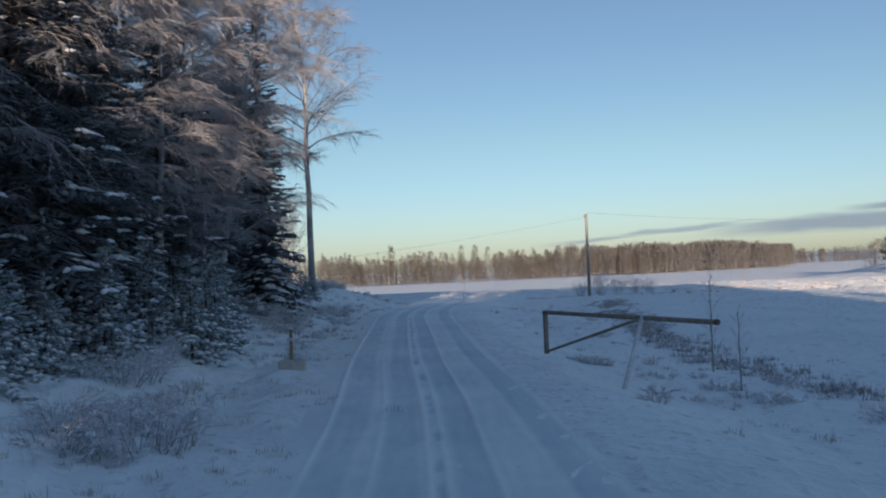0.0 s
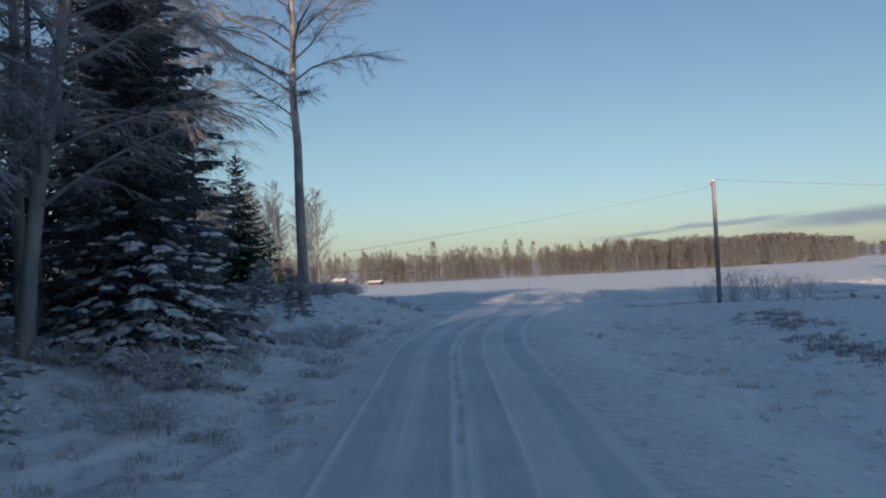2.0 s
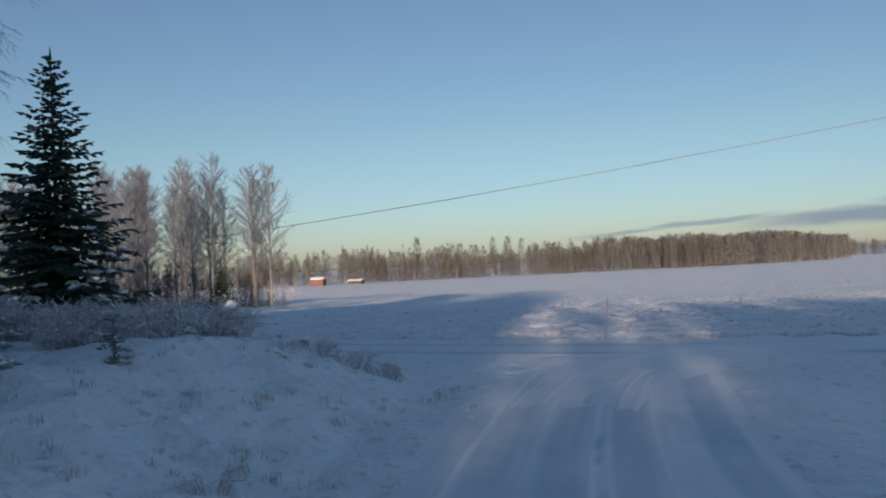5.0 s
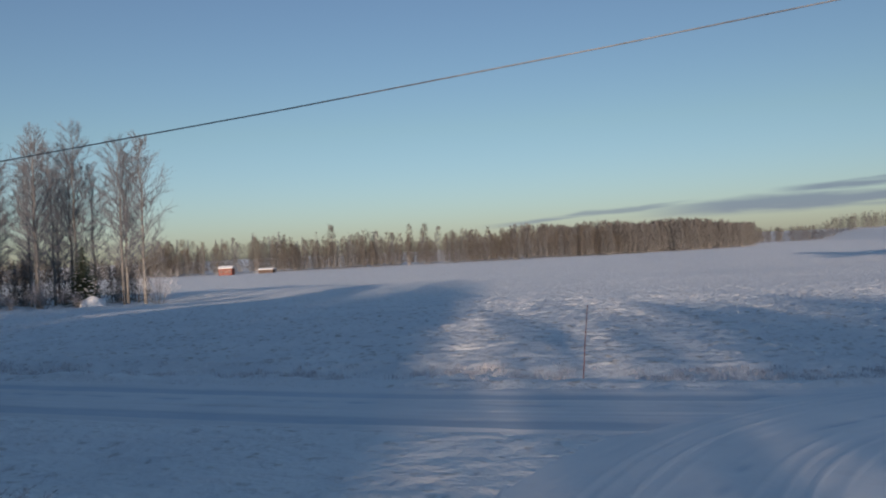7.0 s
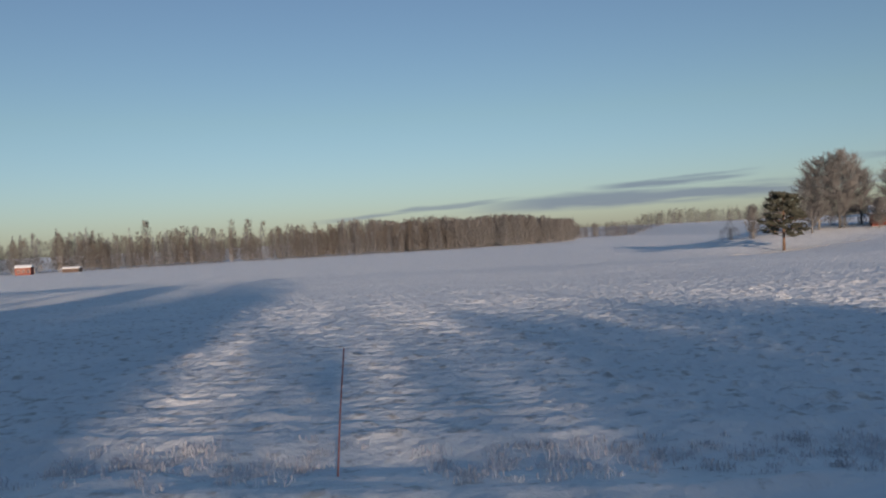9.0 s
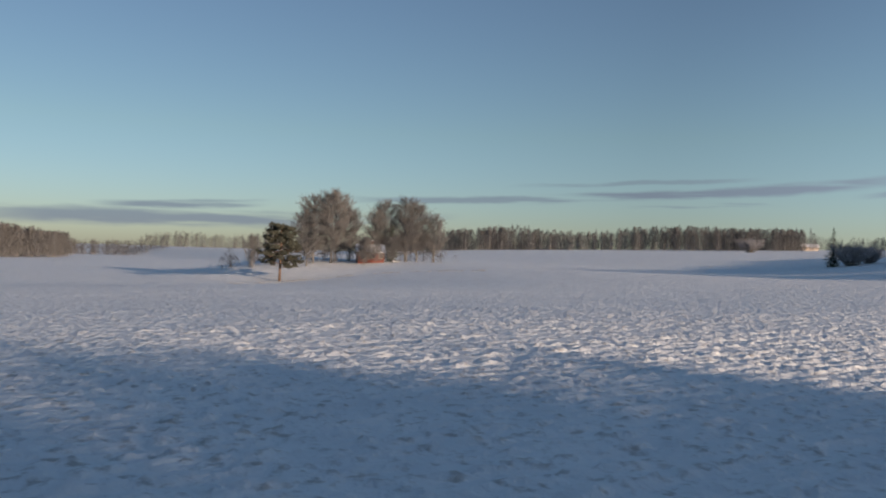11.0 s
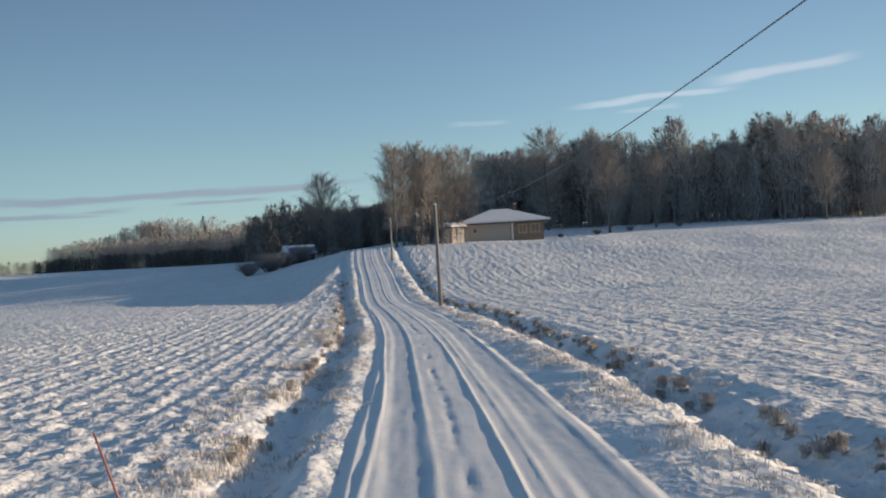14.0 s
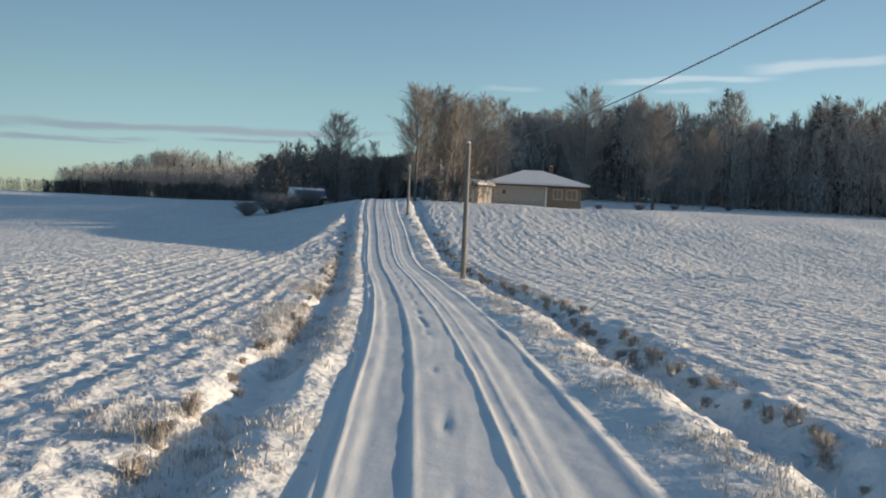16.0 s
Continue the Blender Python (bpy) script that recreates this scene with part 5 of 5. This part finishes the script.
part("prop", g, GATE_WHITE, gate, "faded white prop", smooth=True)
g = Shape()
g.tube([TR, TR + (TR - TL).normalized() * 0.06], [0.062, 0.062], 10)
part("end_cap", g, BARK_DARK, gate)

post = thing("marker_post", "short yellowish wooden post with a white box", "post", at=(5.85, -4.45, spot(5.85, -4.45) - 0.1))
s = Shape()
s.tube([(0, 0, -0.2), (0.01, 0, 0.5), (0.0, 0.01, 1.05)], [0.05, 0.045, 0.042], 8)
part("post", s, POST_YELLOW, post)
s = Shape()
s.box(-0.08, -0.07, 0.70, 0.08, 0.07, 0.80)
part("box", s, GATE_WHITE, post)
s = Shape()
s.lump((0, 0, 1.05), 0.06, 0.06, 0.07, random.Random(1), 6)
part("snow_cap", s, SNOW_SOFT, post)
s = Shape()
s.box(-0.34, -0.22, -0.3, 0.34, 0.22, 0.26)
block = new("concrete_block", s.mesh("concrete_block", CONCRETE))
block.matrix_world = pose(6.75, -6.2, spot(6.75, -6.2), 0, 0, 20)
bev = block.modifiers.new("bevel", "BEVEL")
bev.width, bev.segments = 0.03, 2
tagged(block, "pale concrete block beside the lane", "block")


# ---- houses ----
def hip_house(name, label, x, y, turn, length, width, wall_h, roof_h, walls, overhang=0.7, hip=1.0, windows=(), doors=(), chimney=None, roof_mat=None):
    """A one-storey house; its front faces local -y. hip: 1 a hipped roof, 0 gables."""
    z = float(land(np.array([x]), np.array([y]))[0])
    ob = thing(name, label, "house", at=(x, y, z), turn=turn)
    w = Shape()
    L, W = length / 2, width / 2
    t = 0.25
    w.box(-L, -W, -1.0, L, -W + t, wall_h)
    w.box(-L, W - t, -1.0, L, W, wall_h)
    w.box(-L, -W + t, -1.0, -L + t, W - t, wall_h)
    w.box(L - t, -W + t, -1.0, L, W - t, wall_h)
    part("wall", w, walls, ob)
    r = Shape()
    A, B, o = L + overhang, W + overhang, wall_h - 0.05
    ridge = max(0.3, A - B * hip)
    top = o + roof_h
    if not hip:
        ridge = A
    for lift, sink, nm, mat in ((0.0, 0.16, "roof", WALL_BROWN), (0.004, -0.22, "roof_snow", roof_mat or SNOW_SOFT)):
        s = Shape()
        zz, hh = o + lift, o + lift - sink if sink > 0 else o + lift - sink
        lo, hi = (zz - sink, zz) if sink > 0 else (zz, zz - sink)
        s.v = [Vector(p) for p in ((-A, -B, lo), (A, -B, lo), (A, B, lo), (-A, B, lo), (-A, -B, hi), (A, -B, hi), (A, B, hi), (-A, B, hi), (-ridge, 0, top + hi - o), (ridge, 0, top + hi - o))]
        s.f = [(3, 2, 1, 0), (0, 1, 5, 4), (1, 2, 6, 5), (2, 3, 7, 6), (3, 0, 4, 7), (4, 5, 9, 8), (6, 7, 8, 9), (5, 6, 9), (7, 4, 8)]
        part(nm, s, mat, ob, "thick even snow on the roof" if nm == "roof_snow" and not roof_mat else "")
    for wx, wz, ww, wh in windows:
        f = Shape()
        f.box(wx - ww / 2 - 0.1, -W - 0.05, wz - 0.1, wx + ww / 2 + 0.1, -W - 0.003, wz)
        f.box(wx - ww / 2 - 0.1, -W - 0.05, wz + wh, wx + ww / 2 + 0.1, -W - 0.003, wz + wh + 0.1)
        f.box(wx - ww / 2 - 0.1, -W - 0.05, wz, wx - ww / 2, -W - 0.003, wz + wh)
        f.box(wx + ww / 2, -W - 0.05, wz, wx + ww / 2 + 0.1, -W - 0.003, wz + wh)
        f.box(wx - 0.03, -W - 0.045, wz, wx + 0.03, -W - 0.003, wz + wh)
        win = part("window", f, WALL_PALE, ob)
        gl = Shape()
        gl.box(wx - ww / 2, -W - 0.02, wz, wx - 0.03, -W - 0.004, wz + wh)
        part("pane", gl, GLASS, win)
        gl = Shape()
        gl.box(wx + 0.03, -W - 0.02, wz, wx + ww / 2, -W - 0.004, wz + wh)
        part("pane", gl, GLASS, win)
    for dx, dw, dh, mat in doors:
        d = Shape()
        d.box(dx - dw / 2, -W - 0.05, 0, dx + dw / 2, -W - 0.003, dh)
        part("door", d, mat, ob)
    if chimney:
        c = Shape()
        cx, cy, cw, ch = chimney
        c.box(cx - cw / 2, cy - cw / 2, wall_h, cx + cw / 2, cy + cw / 2, ch)
        c.box(cx - cw / 2 - 0.06, cy - cw / 2 - 0.06, ch, cx + cw / 2 + 0.06, cy + cw / 2 + 0.06, ch + 0.12)
        ch_ob = part("chimney", c, WALL_BROWN, ob)
        sc = Shape()
        sc.lump((cx, cy, ch + 0.12), cw * 0.6, cw * 0.6, 0.14, random.Random(3), 6)
        part("snow_cap", sc, SNOW_SOFT, ch_ob)
    return ob


bung = hip_house("bungalow", "low pale beige bungalow with a snow-covered hipped roof and chimney", 137.5, 34.0, -86, 11.2, 8.8, 2.45, 1.95, WALL_CREAM, 0.9, 1.0,
                 windows=((2.6, 0.8, 1.0, 1.1), (4.4, 0.8, 1.2, 1.1), (-4.2, 1.1, 0.4, 0.6)), doors=(), chimney=(2.4, 0.6, 0.6, 5.1))
s = Shape()
s.box(1.2, -4.43, -0.9, 5.59, -4.404, 2.35)
part("brick_facing", s, WALL_DARKBRICK, bung, "darker brick facing under the porch")
s = Shape()
s.box(1.0, -4.75, -0.5, 1.2, -4.46, 2.35)
part("porch_post", s, TRIM_WHITE, bung)
shed = hip_house("shed", "small pale wooden shed with a flat snowy roof beside the bungalow", 129.5, 41.0, -55, 2.0, 2.2, 2.2, 0.45, WALL_PALE, 0.3, 0.0, doors=((0.4, 1.2, 2.0, WALL_CREAM),))
blue = hip_house("cottage", "small brown cottage with a blue tarpaulin on its roof", 149.0, 66.0, -70, 4.4, 4.0, 1.5, 1.2, WALL_BROWN, 0.35, 0.0, doors=((0.4, 0.9, 1.4, WALL_DARKBRICK),))
s = Shape()
s.v = [Vector(p) for p in ((-1.6, -2.37, 1.69), (2.5, -2.37, 1.69), (2.5, -0.9, 2.45), (-1.6, -0.9, 2.45), (-1.6, -2.37, 1.75), (2.5, -2.37, 1.75), (2.5, -0.9, 2.51), (-1.6, -0.9, 2.51))]
s.f = [(3, 2, 1, 0), (4, 5, 6, 7), (0, 1, 5, 4), (1, 2, 6, 5), (2, 3, 7, 6), (3, 0, 4, 7)]
part("tarpaulin", s, ROOF_BLUE, blue, "blue tarpaulin over part of the roof")
hip_house("cottage", "red cottage with a snowy roof in the copse", 98.5, 226.5, -20, 6.4, 5.0, 2.4, 1.8, WALL_RED, 0.4, 0.0, windows=((-2.2, 1.0, 1.0, 1.0), (0.2, 1.0, 1.0, 1.0), (2.4, 1.0, 1.0, 1.0)), chimney=(0.5, 0.2, 0.6, 5.2))
hip_house("cottage", "red cottage with a snowy roof beyond the field", -206.0, 431.0, 10, 7.0, 5.0, 3.6, 1.1, WALL_RED, 0.3, 0.0, windows=((-2.0, 1.2, 1.0, 1.2), (0.2, 1.2, 1.0, 1.2), (2.4, 1.2, 1.0, 1.2)))
hip_house("barn", "low dark barn with a snowy roof beyond the field", -190.0, 446.0, 5, 8.0, 5.0, 2.0, 0.7, WALL_BROWN, 0.3, 0.0, doors=((0.0, 2.0, 2.0, WALL_BROWN),))
hip_house("farmhouse", "distant pale farmhouse with a snowy roof", 330.0, 262.0, -40, 6.6, 5.0, 1.5, 1.2, WALL_PALE, 0.4, 0.0, windows=((-2.4, 1.0, 1.2, 1.2), (2.4, 1.0, 1.2, 1.2)))

# ---- bushes and rubble farther off ----
BIG_BUSH = bush_meshes(71, 4.6, 5.6, 150, VEIL_TWIG, 16, 3.0)
stand("bush", BIG_BUSH, "large dark frosted thicket out in the field", "bush", 166.0, 141.5, 0, 0.85, names=("stem", "crown"))
stand("bush", BIG_BUSH, "large dark frosted thicket out in the field", "bush", 171.5, 141.0, 100, 0.65, names=("stem", "crown"))
stand("spruce", SPRUCE_MID, "dark spruce in the thicket", "tree", 165.0, 145.0, 0, 0.78)
stand("bush", BIG_BUSH, "round grey frosted thicket far out in the field", "bush", 262.0, 240.0, 50, 0.95, names=("stem", "crown"))
for k, (x, y, s) in enumerate(((136.4, 68.0, 0.52), (139.6, 66.6, 0.42), (142.5, 64.4, 0.48), (133.6, 70.4, 0.36))):
    stand("bush", BIG_BUSH, "wide low grey bush in front of the brown cottage", "bush", x, y, k * 70, s, names=("stem", "crown"))
for k, (x, y, s) in enumerate(((148.0, 60.0, 0.4), (139.0, 25.0, 0.2), (142.0, 19.0, 0.28), (127.5, 45.5, 0.4), (151.0, 12.0, 0.24), (158.0, 2.0, 0.3), (163.0, -12.0, 0.25))):
    stand("bush", BIG_BUSH, "low frosted bush near the houses", "bush", x, y, k * 50, s * 0.6, names=("stem", "crown"))
s = Shape()
rngb = random.Random(8)
for _ in range(5):
    s.lump((rngb.uniform(-0.6, 0.6), rngb.uniform(-0.5, 0.5), 0.0), rngb.uniform(0.7, 1.3), rngb.uniform(0.6, 1.0), rngb.uniform(0.6, 1.1), rngb, 8)
heap = new("snow_heap", s.mesh("snow_heap", SNOW_SOFT))
heap.matrix_world = pose(-46.4, 92.0, spot(-46.4, 92.0)) @ Matrix.Diagonal((0.9, 0.9, 1.0, 1))
tagged(heap, "snow-covered boulder beside the aspens", "boulder")


# ---- dry grass on verges and in ditches ----
def grass(name, label, spots, seed, tall=0.35, mat=None):
    """Frosted blades in tufts, one mesh. spots: x, y, size."""
    rng = np.random.RandomState(seed)
    pts = np.array(spots)
    z = ground_height(pts[:, 0], pts[:, 1])
    per = 26
    n = len(pts) * per
    x = np.repeat(pts[:, 0], per) + rng.normal(0, 0.12, n) * np.repeat(pts[:, 2], per)
    y = np.repeat(pts[:, 1], per) + rng.normal(0, 0.12, n) * np.repeat(pts[:, 2], per)
    h = tall * np.repeat(pts[:, 2], per) * rng.uniform(0.4, 1.1, n)
    a = rng.uniform(0, 2 * np.pi, n)
    lean = rng.uniform(0.15, 0.9, n) * h
    foot = np.stack([x, y, np.repeat(z, per) - 0.04], -1)
    mid = foot + np.stack([np.cos(a) * lean * 0.35, np.sin(a) * lean * 0.35, h * 0.65], -1)
    tip = foot + np.stack([np.cos(a) * lean, np.sin(a) * lean, h * rng.uniform(0.6, 1.0, n)], -1)
    s = np.stack([-np.sin(a), np.cos(a), 0 * a], -1) * (0.004 + 0.005 * rng.rand(n))[:, None]
    v = np.stack([foot + s, foot - s, mid + s * 0.8, mid - s * 0.8, tip], 1).reshape(-1, 3)
    i = 5 * np.arange(n)
    f = [tuple(q) for q in np.stack([i, i + 1, i + 3, i + 2], -1)] + [tuple(q) for q in np.stack([i + 2, i + 3, i + 4], -1)]
    me = bpy.data.meshes.new(name)
    me.from_pydata(v.tolist(), [], f)
    me.materials.append(mat or GRASS_DRY)
    me.update()
    return tagged(new(name, me), label, "grass", kind="stuff")


def along_road(line, offsets, spread, count, x0, x1, seed, s0=0.5, s1=1.2):
    r = random.Random(seed)
    d = np.gradient(line, axis=0)
    d /= np.linalg.norm(d, axis=1, keepdims=True)
    ok = [i for i in range(len(line)) if x0 < line[i, 0] < x1]
    out = []
    while len(out) < count:
        i = ok[r.randrange(len(ok))]
        o = r.choice(offsets) + r.gauss(0, spread)
        p = line[i] + np.array([-d[i, 1], d[i, 0]]) * o + np.array([r.uniform(-0.3, 0.3), 0])
        if value_noise(np.array([p[0]]), np.array([p[1]]), 1.6)[0] > 0.42:
            out.append((p[0], p[1], r.uniform(s0, s1)))
    return out


ROAD_FINE, LANE_FINE = spline(FIELD_ROAD, 0.5), spline(LANE, 0.5)
grass("verge_grass", "dry frosted grass along the field road and in its ditches", along_road(ROAD_FINE, [1.95, 3.1, 3.4, -2.8, -3.2, -4.5, -4.9], 0.22, 1900, 5, 100, 3, 0.35, 0.9), 3, 0.24)
grass("verge_frost", "short frosted grass on the verges beside the wheel tracks", along_road(ROAD_FINE, [1.9, 2.1, 3.1, -2.4, -2.7, -2.9, -3.2, -3.4], 0.16, 1900, 8, 95, 31, 0.4, 1.0), 31, 0.11)
grass("ditch_edge_grass", "tall dry grass white with frost on the field side of the ditch", along_road(ROAD_FINE, [2.9, 3.1, 3.4, 4.0], 0.30, 900, 9, 60, 33, 0.3, 0.9), 33, 0.22)
grass("junction_grass", "dry frosted grass along the far verge of the junction", along_road(ROAD_FINE, [2.6, 3.2, 3.4, 3.7], 0.25, 1400, -60, 7, 4, 0.3, 0.75), 4, 0.26, FROST_PALE)
grass("bank_grass", "dry frosted grass and twigs on the banks of the lane", [(x, y, s) for x, y, s in along_road(LANE_FINE, [3.2, 4.0, 4.5, 5.5, 6.5, -6.5, -8.5], 0.9, 1300, -2, 25, 6, 0.35, 0.9) if y < 33], 6, 0.28)
LANE_DITCH = [(11.3, 33.0), (11.9, 27.6), (12.6, 21.0), (14.1, 16.0), (15.1, 9.7), (17.0, 2.0), (20.0, -6.0)]
rngd = random.Random(43)
grass("lane_ditch_grass", "band of rimed dead grass along the hollow beside the lane", [(q[0] + rngd.gauss(0, 0.55), q[1] + rngd.gauss(0, 0.4), rngd.uniform(0.4, 1.0)) for q in spline(LANE_DITCH, 0.05) if value_noise(q[0], q[1], 1.3) > 0.3], 41, 0.30, FROST_TWIG)
FIELD_DITCH = [(58.0, 212.0), (69.6, 214.5), (82.0, 210.0), (92.0, 196.0), (98.0, 176.0)]
grass("field_ditch_grass", "line of dry grass along a shallow ditch out in the field", [(q[0] + ((k * 37) % 11 - 5) * 0.08, q[1] + ((k * 53) % 13 - 6) * 0.07, 0.8 + 0.1 * (k % 6)) for k, q in enumerate(spline(FIELD_DITCH, 0.12)) if value_noise(q[0], q[1], 1.5) > 0.35], 9, 0.26, TUSSOCK)

# dark frozen tussocks on the ditch slopes
rngt = random.Random(23)
tussock_meshes = []
for k in range(4):
    s = Shape()
    for _ in range(60):
        a, w = rngt.uniform(0, 6.283), rngt.uniform(0.2, 1.0)
        foot = Vector((math.cos(a) * 0.1 * w, math.sin(a) * 0.1 * w, -0.05))
        mid = Vector((math.cos(a) * 0.2 * w, math.sin(a) * 0.2 * w, rngt.uniform(0.16, 0.3)))
        s.tube([foot, mid, mid + Vector((math.cos(a) * 0.16 * w, math.sin(a) * 0.16 * w, rngt.uniform(-0.16, 0.05)))], [0.008, 0.007, 0.002], 3, False)
    s.lump((0, 0, 0.0), 0.16, 0.16, 0.12, rngt, 7)
    tussock_meshes.append(s.mesh("tussock", TUSSOCK))
d_fine = np.gradient(ROAD_FINE, axis=0)
d_fine /= np.linalg.norm(d_fine, axis=1, keepdims=True)
near = [i for i in range(len(ROAD_FINE)) if 14 < ROAD_FINE[i, 0] < 95]
for k in range(270):
    i = near[int(len(near) * (k + rngt.random()) / 270)]
    o = rngt.choice((-4.35, -4.5, -4.6, -4.4, 3.0, 2.9)) + rngt.gauss(0, 0.16)
    q = ROAD_FINE[i] + np.array([-d_fine[i, 1], d_fine[i, 0]]) * o
    ob = tagged(new("tussock", tussock_meshes[k % 4]), "dark frozen grass tussock on the ditch slope", "grass", "tussocks in the ditches")
    sz = rngt.uniform(0.35, 0.85)
    ob.matrix_world = pose(float(q[0]), float(q[1]), spot(float(q[0]), float(q[1])), 0, 0, rngt.uniform(0, 360)) @ Matrix.Diagonal((sz, sz, sz, 1))


# old stump on the snowy mound at the corner
stump = thing("tree_stump", "old dark tree stump capped with snow on a mound", "stump", at=(-8.1, 34.8, spot(-8.1, 34.8) - 0.06), size=1.25)
s = Shape()
s.tube([(0, 0, -0.1), (0.02, 0, 0.12), (0.05, 0.01, 0.34), (0.06, 0.02, 0.40)], [0.18, 0.11, 0.10, 0.08], 9)
for k in range(5):
    a = k * 1.26 + 0.3
    s.tube([(math.cos(a) * 0.1, math.sin(a) * 0.1, 0.12), (math.cos(a) * 0.3, math.sin(a) * 0.3, -0.06)], [0.06, 0.03], 5)
part("trunk", s, BARK_DARK, stump, smooth=True)
s = Shape()
s.lump((0.06, 0.02, 0.40), 0.12, 0.11, 0.09, random.Random(4), 8)
part("snow_cap", s, SNOW_SOFT, stump)
